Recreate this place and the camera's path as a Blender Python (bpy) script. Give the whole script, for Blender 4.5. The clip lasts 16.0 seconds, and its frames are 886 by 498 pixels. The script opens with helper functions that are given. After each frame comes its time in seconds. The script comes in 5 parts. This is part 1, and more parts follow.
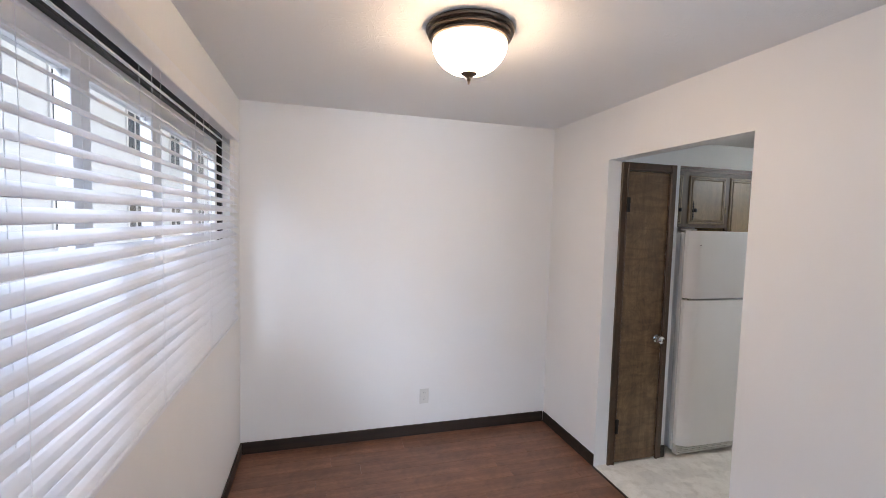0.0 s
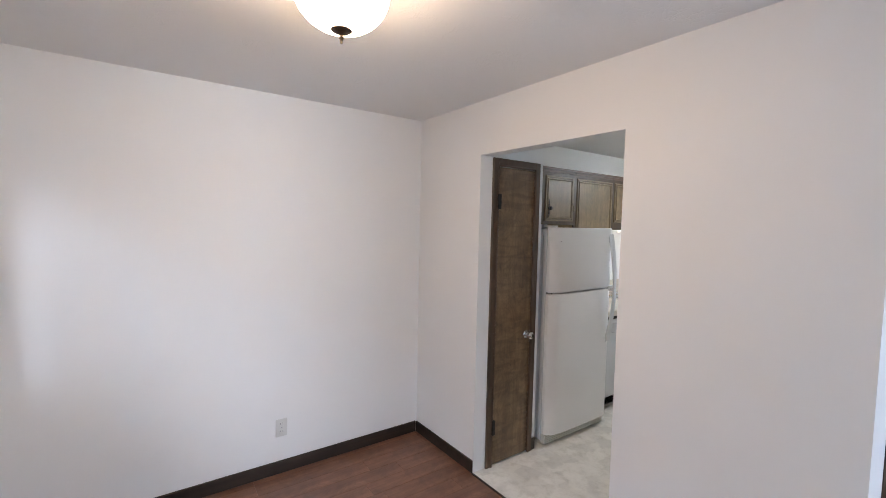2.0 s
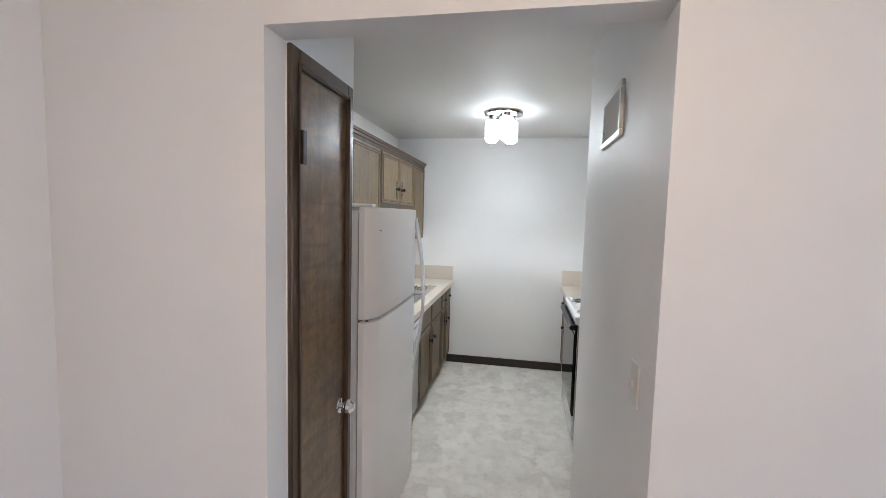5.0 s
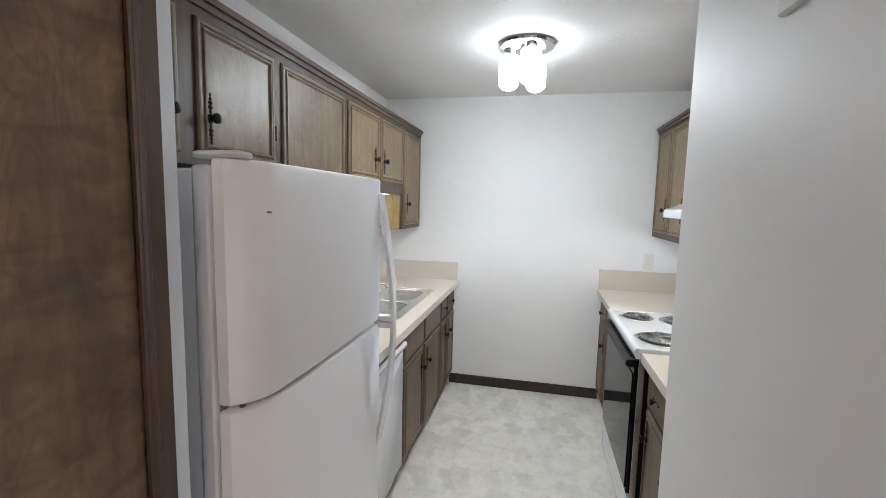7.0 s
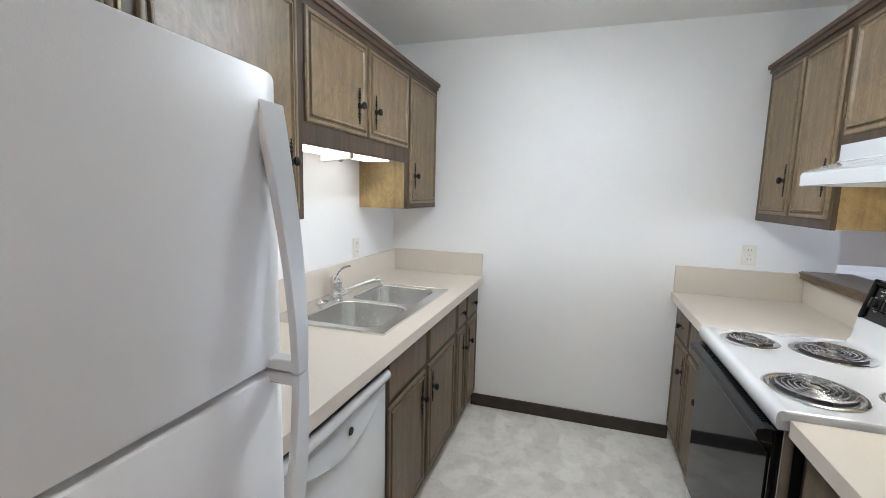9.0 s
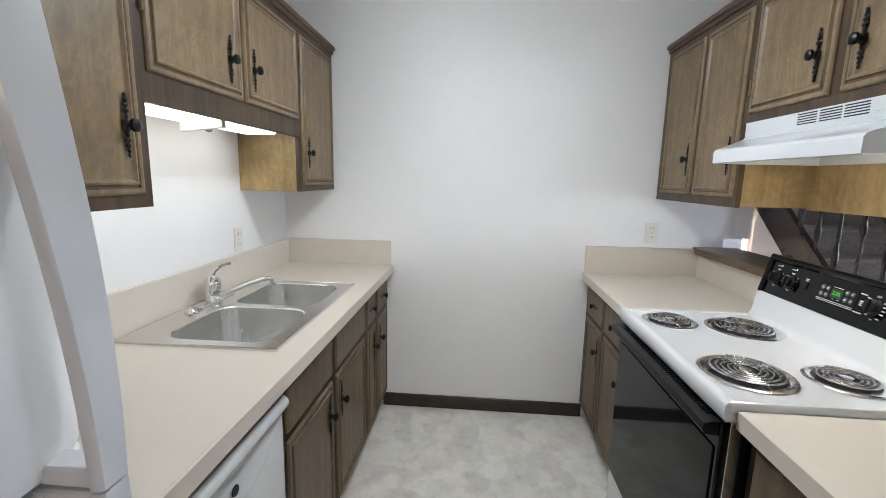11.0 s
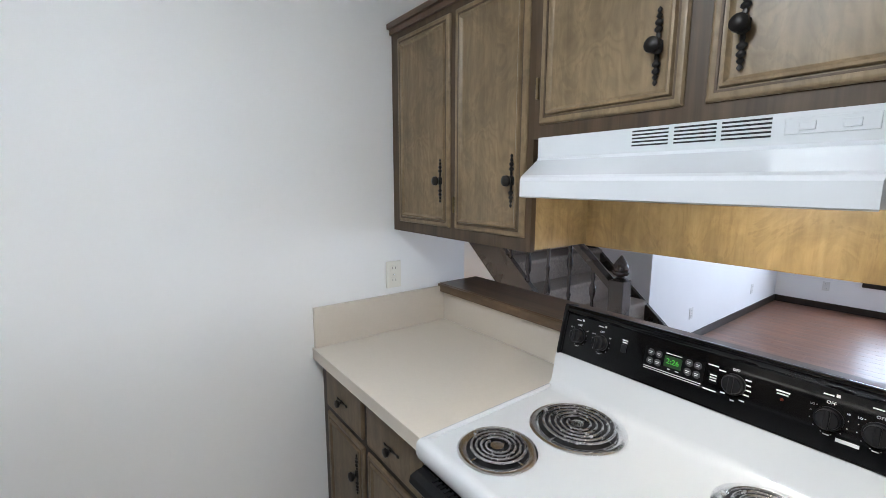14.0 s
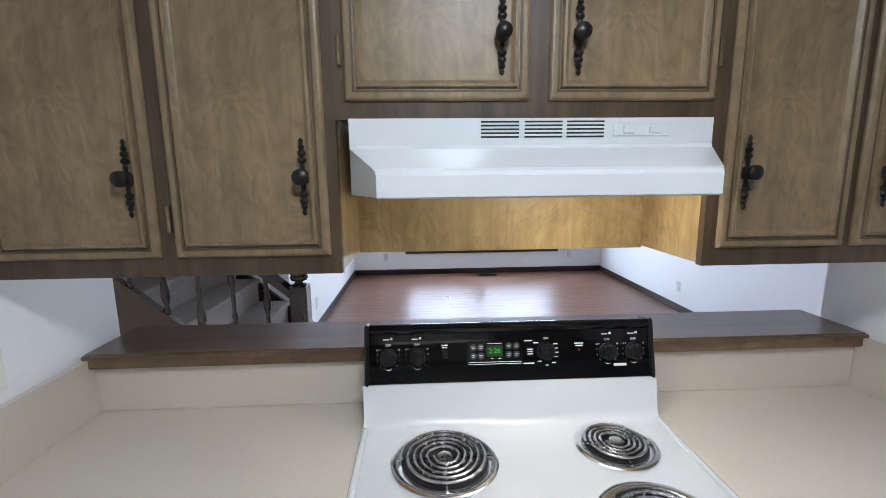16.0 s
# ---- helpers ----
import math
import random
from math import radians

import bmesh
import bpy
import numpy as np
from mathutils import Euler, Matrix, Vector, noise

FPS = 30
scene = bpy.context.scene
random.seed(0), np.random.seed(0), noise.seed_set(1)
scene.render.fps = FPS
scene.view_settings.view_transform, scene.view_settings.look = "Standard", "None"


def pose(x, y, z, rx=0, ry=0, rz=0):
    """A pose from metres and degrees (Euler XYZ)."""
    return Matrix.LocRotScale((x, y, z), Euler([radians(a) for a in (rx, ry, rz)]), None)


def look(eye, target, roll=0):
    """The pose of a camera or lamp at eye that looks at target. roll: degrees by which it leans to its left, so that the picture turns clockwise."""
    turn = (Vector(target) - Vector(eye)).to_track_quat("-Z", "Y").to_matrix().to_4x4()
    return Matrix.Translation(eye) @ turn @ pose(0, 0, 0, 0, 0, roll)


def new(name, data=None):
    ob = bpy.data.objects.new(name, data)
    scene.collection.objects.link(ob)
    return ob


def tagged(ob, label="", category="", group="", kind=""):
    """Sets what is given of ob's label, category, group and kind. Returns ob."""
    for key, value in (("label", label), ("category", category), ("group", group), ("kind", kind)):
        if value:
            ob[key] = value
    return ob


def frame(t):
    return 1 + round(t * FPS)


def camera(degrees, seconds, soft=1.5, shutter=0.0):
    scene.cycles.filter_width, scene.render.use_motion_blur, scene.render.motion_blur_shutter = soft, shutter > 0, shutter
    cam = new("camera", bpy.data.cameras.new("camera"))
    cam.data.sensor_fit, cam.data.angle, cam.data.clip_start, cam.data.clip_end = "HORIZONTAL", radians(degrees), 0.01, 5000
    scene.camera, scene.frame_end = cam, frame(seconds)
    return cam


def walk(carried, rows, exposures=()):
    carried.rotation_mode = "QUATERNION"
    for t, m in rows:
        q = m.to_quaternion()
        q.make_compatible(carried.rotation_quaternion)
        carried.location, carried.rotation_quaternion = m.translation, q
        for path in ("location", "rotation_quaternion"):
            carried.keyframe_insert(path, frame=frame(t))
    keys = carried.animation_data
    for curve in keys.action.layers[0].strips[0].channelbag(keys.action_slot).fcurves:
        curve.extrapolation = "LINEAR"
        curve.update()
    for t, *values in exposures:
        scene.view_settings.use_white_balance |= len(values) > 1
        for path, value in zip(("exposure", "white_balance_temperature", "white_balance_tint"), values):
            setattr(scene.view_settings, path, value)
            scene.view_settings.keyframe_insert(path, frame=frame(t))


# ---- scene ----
cam = camera(91.9, 16.0, soft=0.65)
PATH = [
    (0, (-0.397, 0.136, 1.665), (0.153, 2.054, 1.537), 1.5),
    (0.5, (-0.521, 0.069, 1.675), (0.256, 1.907, 1.551), 1.3),
    (1, (-0.537, 0.055, 1.668), (0.403, 1.816, 1.547), 1.5),
    (1.5, (-0.473, 0.227, 1.662), (0.596, 1.913, 1.541), 1.3),
    (2, (-0.37, 0.486, 1.658), (0.798, 2.106, 1.539), 1.2),
    (2.5, (-0.313, 0.791, 1.663), (0.99, 2.302, 1.523), 1.0),
    (3, (-0.267, 1.072, 1.673), (1.215, 2.407, 1.533), 1.2),
    (3.5, (-0.151, 1.36, 1.638), (1.502, 2.48, 1.522), 1.5),
    (4, (0.013, 1.599, 1.629), (1.814, 2.463, 1.518), 1.5),
    (4.5, (0.166, 1.82, 1.629), (2.086, 2.365, 1.505), 1.1),
    (5, (0.392, 1.917, 1.623), (2.351, 2.281, 1.463), 1.5),
    (5.2, (0.485, 1.955, 1.62), (2.461, 2.256, 1.445), 1.4),
    (7.3, (1.545, 2.0, 1.557), (3.472, 2.473, 1.336), 1.4),
    (7.5, (1.633, 1.998, 1.544), (3.553, 2.51, 1.32), 1.4),
    (8, (1.856, 2.009, 1.513), (3.751, 2.603, 1.281), 1.4),
    (10.3, (2.426, 2.09, 1.431), (4.322, 2.631, 1.098), 1.4),
    (10.5, (2.436, 2.1, 1.431), (4.356, 2.556, 1.103), 1.4),
    (11, (2.454, 2.14, 1.445), (4.422, 2.293, 1.119), 1.2),
    (11.5, (2.463, 2.17, 1.473), (4.432, 2.028, 1.151), 1.0),
    (12, (2.526, 2.162, 1.485), (4.461, 1.774, 1.166), 0.8),
    (12.5, (2.691, 2.147, 1.519), (4.569, 1.537, 1.198), 0.6),
    (13, (2.963, 2.119, 1.547), (4.794, 1.379, 1.228), 0.4),
    (13.5, (3.188, 2.07, 1.549), (4.957, 1.194, 1.226), 0.4),
    (14, (3.413, 2.064, 1.555), (4.987, 0.87, 1.244), 0.1),
    (14.5, (3.614, 2.03, 1.574), (4.87, 0.507, 1.254), -0.1),
    (15, (3.793, 1.987, 1.581), (4.645, 0.206, 1.261), -0.6),
    (15.5, (3.95, 2.003, 1.576), (4.334, 0.068, 1.243), -0.7),
    (16, (4.056, 2.038, 1.554), (3.963, 0.068, 1.224), -0.6),
]
# the camera darkens and cools its picture a little as it nears the white range
EXPOSURES = [(0, 0.0, 6500, 10), (3.5, 0.0, 6500, 10), (4.5, 0.06, 6420, 10), (5.0, 0.08, 6400, 10), (7.5, 0.22, 6380, 10), (8.0, 0.18, 6400, 10), (10.5, 0.06, 6400, 10), (11.5, 0.0, 6450, 10), (13.0, 0.02, 6350, 10), (14.0, -0.06, 6300, 10), (16.0, -0.12, 6150, 10)]
walk(cam, [(t, look(eye, target, roll)) for t, eye, target, roll in PATH], EXPOSURES)

# strengths of the lights
DAY_DINING, DAY_DOOR, DAY_LIVING = 225.0, 28.0, 58.0
L_BOWL, L_KITCHEN, L_BULB, L_STRIP, L_HOOD = 60.0, 11.0, 345.0, 3.8, 30.0

# ---- world and large lights ----
world = bpy.data.worlds.new("world")
scene.world = world
world.use_nodes = True
wnt = world.node_tree
wbg = wnt.nodes["Background"]
sky = wnt.nodes.new("ShaderNodeTexSky")
sky.sky_type = "NISHITA"
sky.sun_disc = False
sky.sun_elevation = radians(38)
sky.sun_rotation = radians(75)
wnt.links.new(sky.outputs[0], wbg.inputs[0])
wbg.inputs[1].default_value = 0.15


def area_lamp(name, m, sx, sy, power, colour):
    data = bpy.data.lights.new(name, "AREA")
    data.shape, data.size, data.size_y, data.energy, data.color = "RECTANGLE", sx, sy, power, colour
    ob = new(name, data)
    ob.matrix_world = m
    return ob


sun = new("sun", bpy.data.lights.new("sun", "SUN"))
sun.data.energy, sun.data.angle, sun.data.color = 2.6, radians(0.5), (1.0, 0.96, 0.90)
sun.matrix_world = look((8.0, 2.1, 6.5), (0, 0, 0))

# sky light in the window openings of the dining room and the living room
area_lamp("dining_window_daylight", pose(-2.2, -0.3, 3.3, 0, -48, 0), 1.25, 3.0, DAY_DINING, (0.70, 0.80, 1.0))
area_lamp("glass_door_daylight", pose(-0.55, -1.78, 1.02, 90, 0, -35), 1.5, 2.0, DAY_DOOR, (0.56, 0.755, 1.0))
area_lamp("living_window_daylight", pose(2.47, -4.97, 1.23, 90, 0, 0), 1.14, 1.66, DAY_LIVING, (0.70, 0.81, 1.0))
area_lamp("living_window_daylight", pose(3.72, -4.97, 1.23, 90, 0, 0), 1.14, 1.66, DAY_LIVING, (0.70, 0.81, 1.0))


# ---- materials ----
def node_material(name):
    m = bpy.data.materials.new(name)
    m.use_nodes = True
    nt = m.node_tree
    return m, nt, nt.nodes["Principled BSDF"]


def coords(nt, scale=(1, 1, 1), rot=(0, 0, 0), space="Object"):
    tc = nt.nodes.new("ShaderNodeTexCoord")
    mp = nt.nodes.new("ShaderNodeMapping")
    mp.inputs["Scale"].default_value = scale
    mp.inputs["Rotation"].default_value = rot
    nt.links.new(tc.outputs[space], mp.inputs["Vector"])
    return mp.outputs[0]


def noise_tex(nt, vec, scale, detail=4.0, rough=0.55, distort=0.0):
    n = nt.nodes.new("ShaderNodeTexNoise")
    n.inputs["Scale"].default_value = scale
    n.inputs["Detail"].default_value = detail
    n.inputs["Roughness"].default_value = rough
    n.inputs["Distortion"].default_value = distort
    nt.links.new(vec, n.inputs["Vector"])
    return n.outputs[0]


def ramp(nt, fac, stops):
    r = nt.nodes.new("ShaderNodeValToRGB")
    els = r.color_ramp.elements
    while len(els) < len(stops):
        els.new(0.5)
    for e, (p, c) in zip(els, stops):
        e.position, e.color = p, (*c, 1)
    nt.links.new(fac, r.inputs[0])
    return r.outputs[0]


def mixc(nt, fac, a, b, mode="MIX"):
    n = nt.nodes.new("ShaderNodeMix")
    n.data_type, n.blend_type = "RGBA", mode
    for sock, v in ((n.inputs[0], fac), (n.inputs[6], a), (n.inputs[7], b)):
        if isinstance(v, (int, float)):
            sock.default_value = v
        elif isinstance(v, tuple):
            sock.default_value = (*v, 1)
        else:
            nt.links.new(v, sock)
    return n.outputs[2]


def bump(nt, bsdf, height, strength, dist=0.002):
    b = nt.nodes.new("ShaderNodeBump")
    b.inputs["Strength"].default_value = strength
    b.inputs["Distance"].default_value = dist
    nt.links.new(height, b.inputs["Height"])
    nt.links.new(b.outputs[0], bsdf.inputs["Normal"])


def rough_range(nt, bsdf, fac, lo, hi):
    m = nt.nodes.new("ShaderNodeMapRange")
    m.inputs[3].default_value, m.inputs[4].default_value = lo, hi
    nt.links.new(fac, m.inputs[0])
    nt.links.new(m.outputs[0], bsdf.inputs["Roughness"])


def plain(name, colour, rough=0.5, metal=0.0, vary=0.08, scale=9.0, bumps=0.0, bump_scale=120.0, coat=0.0):
    m, nt, b = node_material(name)
    v = coords(nt)
    n = noise_tex(nt, v, scale)
    lo = tuple(c * (1 - vary) for c in colour)
    hi = tuple(min(1, c * (1 + vary)) for c in colour)
    nt.links.new(ramp(nt, n, [(0.3, lo), (0.7, hi)]), b.inputs["Base Color"])
    b.inputs["Metallic"].default_value = metal
    rough_range(nt, b, noise_tex(nt, v, scale * 3), max(0.02, rough - 0.06), rough + 0.06)
    if coat:
        b.inputs["Coat Weight"].default_value = coat
    if bumps:
        bump(nt, b, noise_tex(nt, v, bump_scale), bumps, 0.001)
    return m


def wood(name, dark, mid, light, axis=2, rough=0.42, fine=1.0, figure=0.0, coat=0.0, per_piece=0.0, curl=0.0, rings=0.0):
    """Stained wood: long streaks along one axis, blotches, and fine pores."""
    m, nt, b = node_material(name)
    sc = [24.0 * fine] * 3
    sc[axis] = 1.1
    v = coords(nt, tuple(sc))
    grain = noise_tex(nt, v, 1.0, 6, 0.62, 0.6)
    blotch = noise_tex(nt, coords(nt), 5.0, 3, 0.5, 0.8)
    col = ramp(nt, grain, [(0.22, dark), (0.5, mid), (0.82, light)])
    shade = ramp(nt, blotch, [(0.3, (0.74, 0.725, 0.71)), (0.7, (1.10, 1.08, 1.06))])
    col = mixc(nt, 1.0, col, shade, "MULTIPLY")
    if figure:
        fs = [5.0, 5.0, 5.0]
        fs[axis] = 3.0
        wv = noise_tex(nt, coords(nt, tuple(fs)), 1.7, 5, 0.6, 2.8)
        fig = ramp(nt, wv, [(0.40, (1 - figure, 1 - figure, 1 - figure)), (0.55, (1.15, 1.15, 1.15)), (0.62, (0.9, 0.9, 0.9))])
        col = mixc(nt, 0.8, col, fig, "MULTIPLY")
    if curl:
        cs = [4.0, 4.0, 4.0]
        cs[axis] = 17.0
        cw = noise_tex(nt, coords(nt, tuple(cs)), 1.0, 3, 0.5, 1.2)
        col = mixc(nt, curl, col, ramp(nt, cw, [(0.38, (0.45, 0.42, 0.40)), (0.56, (1.3, 1.3, 1.3))]), "MULTIPLY")
    if rings:
        rs = [4.6, 4.6, 4.6]
        rs[axis] = 2.6
        rn = noise_tex(nt, coords(nt, tuple(rs)), 1.0, 3, 0.45, 0.7)
        k = nt.nodes.new("ShaderNodeMath")
        k.operation = "MULTIPLY"
        k.inputs[1].default_value = 120.0
        nt.links.new(rn, k.inputs[0])
        sn = nt.nodes.new("ShaderNodeMath")
        sn.operation = "SINE"
        nt.links.new(k.outputs[0], sn.inputs[0])
        mr = nt.nodes.new("ShaderNodeMapRange")
        mr.inputs[1].default_value, mr.inputs[2].default_value = -1.0, 1.0
        nt.links.new(sn.outputs[0], mr.inputs[0])
        lo = 1 - rings
        veil = ramp(nt, noise_tex(nt, coords(nt), 3.5, 3), [(0.35, (0.1, 0.1, 0.1)), (0.65, (1, 1, 1))])
        col = mixc(nt, veil, col, mixc(nt, 1.0, col, ramp(nt, mr.outputs[0], [(0.0, (lo, lo * 0.97, lo * 0.94)), (0.35, (1, 1, 1)), (1.0, (1.05, 1.05, 1.05))]), "MULTIPLY"))
    if per_piece:
        oi = nt.nodes.new("ShaderNodeObjectInfo")
        pc = ramp(nt, oi.outputs["Random"], [(0.0, (1 - per_piece,) * 3), (1.0, (1 + per_piece,) * 3)])
        col = mixc(nt, 1.0, col, pc, "MULTIPLY")
    nt.links.new(col, b.inputs["Base Color"])
    rough_range(nt, b, blotch, rough - 0.08, rough + 0.1)
    if coat:
        b.inputs["Coat Weight"].default_value = coat
        b.inputs["Coat Roughness"].default_value = 0.25
    bump(nt, b, grain, 0.06, 0.001)
    return m


def glow(name, colour, strength):
    m, nt, b = node_material(name)
    b.inputs["Base Color"].default_value = (0.8, 0.8, 0.8, 1)
    b.inputs["Emission Color"].default_value = (*colour, 1)
    b.inputs["Emission Strength"].default_value = strength
    b.inputs["Roughness"].default_value = 0.3
    return m


def bowl_glow(name, colour, strength):
    """Lit glass bowl: dimmer behind the metal ring than where the bulbs hang."""
    m, nt, b = node_material(name)
    tc = nt.nodes.new("ShaderNodeTexCoord")
    sep = nt.nodes.new("ShaderNodeSeparateXYZ")
    nt.links.new(tc.outputs["Object"], sep.inputs[0])
    mr = nt.nodes.new("ShaderNodeMapRange")
    mr.inputs[1].default_value, mr.inputs[2].default_value = -0.055, -0.105
    mr.inputs[3].default_value, mr.inputs[4].default_value = strength * 0.10, strength
    nt.links.new(sep.outputs["Z"], mr.inputs[0])
    nt.links.new(mr.outputs[0], b.inputs["Emission Strength"])
    b.inputs["Emission Color"].default_value = (*colour, 1)
    b.inputs["Base Color"].default_value = (0.8, 0.8, 0.8, 1)
    b.inputs["Roughness"].default_value = 0.3
    return m


def blind_vinyl():
    """White vinyl slat that lets some daylight through."""
    m, nt, b = node_material("white_vinyl_blind")
    n = noise_tex(nt, coords(nt, (1, 6, 6)), 8.0)
    nt.links.new(ramp(nt, n, [(0.3, (0.80, 0.80, 0.81)), (0.7, (0.84, 0.84, 0.85))]), b.inputs["Base Color"])
    b.inputs["Roughness"].default_value = 0.38
    tr = nt.nodes.new("ShaderNodeBsdfTranslucent")
    tr.inputs["Color"].default_value = (0.80, 0.84, 0.92, 1)
    mx = nt.nodes.new("ShaderNodeMixShader")
    mx.inputs[0].default_value = 0.34
    out = nt.nodes["Material Output"]
    nt.links.new(b.outputs[0], mx.inputs[1])
    nt.links.new(tr.outputs[0], mx.inputs[2])
    nt.links.new(mx.outputs[0], out.inputs["Surface"])
    return m


def wall_paint(name, colour, bump_s=0.10):
    m, nt, b = node_material(name)
    v = coords(nt)
    n = noise_tex(nt, v, 1.4, 3)
    lo = tuple(c * 0.97 for c in colour)
    col = ramp(nt, n, [(0.35, lo), (0.65, colour)])
    nt.links.new(col, b.inputs["Base Color"])
    rough_range(nt, b, noise_tex(nt, v, 6.0), 0.48, 0.62)
    fine = noise_tex(nt, v, 260.0, 3)
    bump(nt, b, fine, bump_s, 0.0012)
    return m


def ceiling_paint():
    """Flat white with a trowelled knock-down relief."""
    m, nt, b = node_material("ceiling_texture_paint")
    v = coords(nt)
    b.inputs["Base Color"].default_value = (0.81, 0.805, 0.795, 1)
    b.inputs["Roughness"].default_value = 0.6
    w = noise_tex(nt, v, 7.0, 3, 0.5, 3.5)
    patch = ramp(nt, noise_tex(nt, v, 2.6, 2), [(0.46, (0, 0, 0)), (0.58, (1, 1, 1))])
    ridge = ramp(nt, w, [(0.46, (0, 0, 0)), (0.50, (1, 1, 1)), (0.54, (0, 0, 0))])
    h = mixc(nt, 1.0, ridge, patch, "MULTIPLY")
    bump(nt, b, h, 0.22, 0.008)
    return m


def vinyl_floor():
    """Sheet vinyl printed with blurred grey and cream stone patches."""
    m, nt, b = node_material("stone_print_vinyl")
    v = coords(nt)
    vo = nt.nodes.new("ShaderNodeTexVoronoi")
    vo.distance = "CHEBYCHEV"
    vo.feature = "SMOOTH_F1"
    vo.inputs["Smoothness"].default_value = 0.32
    vo.inputs["Scale"].default_value = 9.5
    warp = noise_tex(nt, v, 9.0, 3)
    vv = mixc(nt, 0.05, v, warp)
    nt.links.new(vv, vo.inputs["Vector"])
    sep = nt.nodes.new("ShaderNodeSeparateColor")
    nt.links.new(vo.outputs["Color"], sep.inputs[0])
    cell = ramp(nt, sep.outputs[0], [(0.0, (0.63, 0.602, 0.555)), (0.5, (0.72, 0.688, 0.63)), (1.0, (0.79, 0.762, 0.71))])
    mott = ramp(nt, noise_tex(nt, v, 13.0, 7, 0.76, 0.2), [(0.32, (0.80, 0.78, 0.745)), (0.5, (1.0, 1.0, 1.0)), (0.72, (1.10, 1.10, 1.10))])
    col = mixc(nt, 0.85, cell, mott, "MULTIPLY")
    nt.links.new(col, b.inputs["Base Color"])
    rough_range(nt, b, warp, 0.42, 0.56)
    bump(nt, b, noise_tex(nt, v, 60.0, 4), 0.12, 0.001)
    return m


def steel_brushed():
    m, nt, b = node_material("brushed_steel")
    v = coords(nt, (220, 6, 6))
    n = noise_tex(nt, v, 1.0, 3)
    nt.links.new(ramp(nt, n, [(0.3, (0.74, 0.742, 0.735)), (0.7, (0.80, 0.80, 0.792))]), b.inputs["Base Color"])
    b.inputs["Metallic"].default_value = 1.0
    rough_range(nt, b, n, 0.20, 0.29)
    return m


def carpet_mat():
    m, nt, b = node_material("brown_grey_carpet")
    v = coords(nt)
    n = noise_tex(nt, v, 120.0, 4)
    nt.links.new(ramp(nt, n, [(0.3, (0.13, 0.108, 0.092)), (0.7, (0.32, 0.275, 0.24))]), b.inputs["Base Color"])
    b.inputs["Roughness"].default_value = 0.95
    bump(nt, b, n, 0.8, 0.006)
    return m


def clear_glass():
    m, nt, b = node_material("window_glass")
    b.inputs["Base Color"].default_value = (1, 1, 1, 1)
    b.inputs["Roughness"].default_value = 0.0
    b.inputs["IOR"].default_value = 1.45
    b.inputs["Transmission Weight"].default_value = 1.0
    return m


M_WALL = wall_paint("white_wall_paint", (0.825, 0.82, 0.81))
M_CEIL = ceiling_paint()
M_TRIM = wood("dark_stained_trim", (0.014, 0.010, 0.008), (0.028, 0.019, 0.014), (0.05, 0.034, 0.024), axis=0, rough=0.4)
M_CASING = wood("dark_stained_casing", (0.040, 0.022, 0.012), (0.075, 0.043, 0.024), (0.115, 0.068, 0.040), axis=2, rough=0.35, coat=0.2)
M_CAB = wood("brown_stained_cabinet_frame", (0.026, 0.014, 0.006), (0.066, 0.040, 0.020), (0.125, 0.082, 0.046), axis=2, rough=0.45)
# darker copy of the frame wood: shadow gaps between base fronts, put in as colour
M_BASEFR = wood("shadow_gap_base_frame", (0.012, 0.008, 0.005), (0.022, 0.015, 0.010), (0.038, 0.026, 0.017), axis=2, rough=0.5)
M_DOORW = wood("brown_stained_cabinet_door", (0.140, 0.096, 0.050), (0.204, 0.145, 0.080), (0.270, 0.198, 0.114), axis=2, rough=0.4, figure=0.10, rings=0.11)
# same brown door wood, darkened: the shade below the worktops is in this colour
M_DOORB = wood("shaded_base_cabinet_front", (0.086, 0.058, 0.032), (0.130, 0.091, 0.052), (0.180, 0.130, 0.078), axis=2, rough=0.42, figure=0.10, rings=0.10)
M_GROOVE = wood("dark_stained_moulding", (0.055, 0.034, 0.018), (0.090, 0.058, 0.032), (0.130, 0.088, 0.052), axis=2, rough=0.6)
M_CABIN = wood("golden_birch_panel", (0.235, 0.160, 0.070), (0.345, 0.245, 0.112), (0.45, 0.335, 0.165), axis=2, rough=0.36, figure=0.10, rings=0.12)
M_CROWN = wood("reddish_brown_crown", (0.075, 0.042, 0.026), (0.115, 0.068, 0.044), (0.16, 0.098, 0.066), axis=0, rough=0.45)
M_PANTRY = wood("dark_walnut_door", (0.078, 0.043, 0.020), (0.148, 0.087, 0.041), (0.215, 0.135, 0.068), axis=2, rough=0.34, fine=0.7, figure=0.20, coat=0.3, curl=0.42, rings=0.22)
M_LEDGE = wood("dark_oak_ledge", (0.062, 0.037, 0.022), (0.115, 0.072, 0.044), (0.175, 0.115, 0.074), axis=0, rough=0.34, coat=0.45)
M_NOSING = wood("brown_oak_nosing", (0.060, 0.034, 0.018), (0.135, 0.084, 0.046), (0.22, 0.15, 0.09), axis=0, rough=0.36, coat=0.2, figure=0.25)
M_PLANK = wood("red_brown_laminate", (0.125, 0.058, 0.035), (0.190, 0.092, 0.057), (0.265, 0.136, 0.087), axis=0, rough=0.32, fine=0.8, figure=0.10, per_piece=0.10)
M_STAIRW = wood("dark_stair_wood", (0.014, 0.008, 0.006), (0.026, 0.016, 0.011), (0.045, 0.029, 0.02), axis=2, rough=0.25, coat=0.4)
M_VINYL = vinyl_floor()
M_COUNTER = plain("beige_laminate", (0.635, 0.572, 0.495), 0.40, vary=0.014, scale=90)
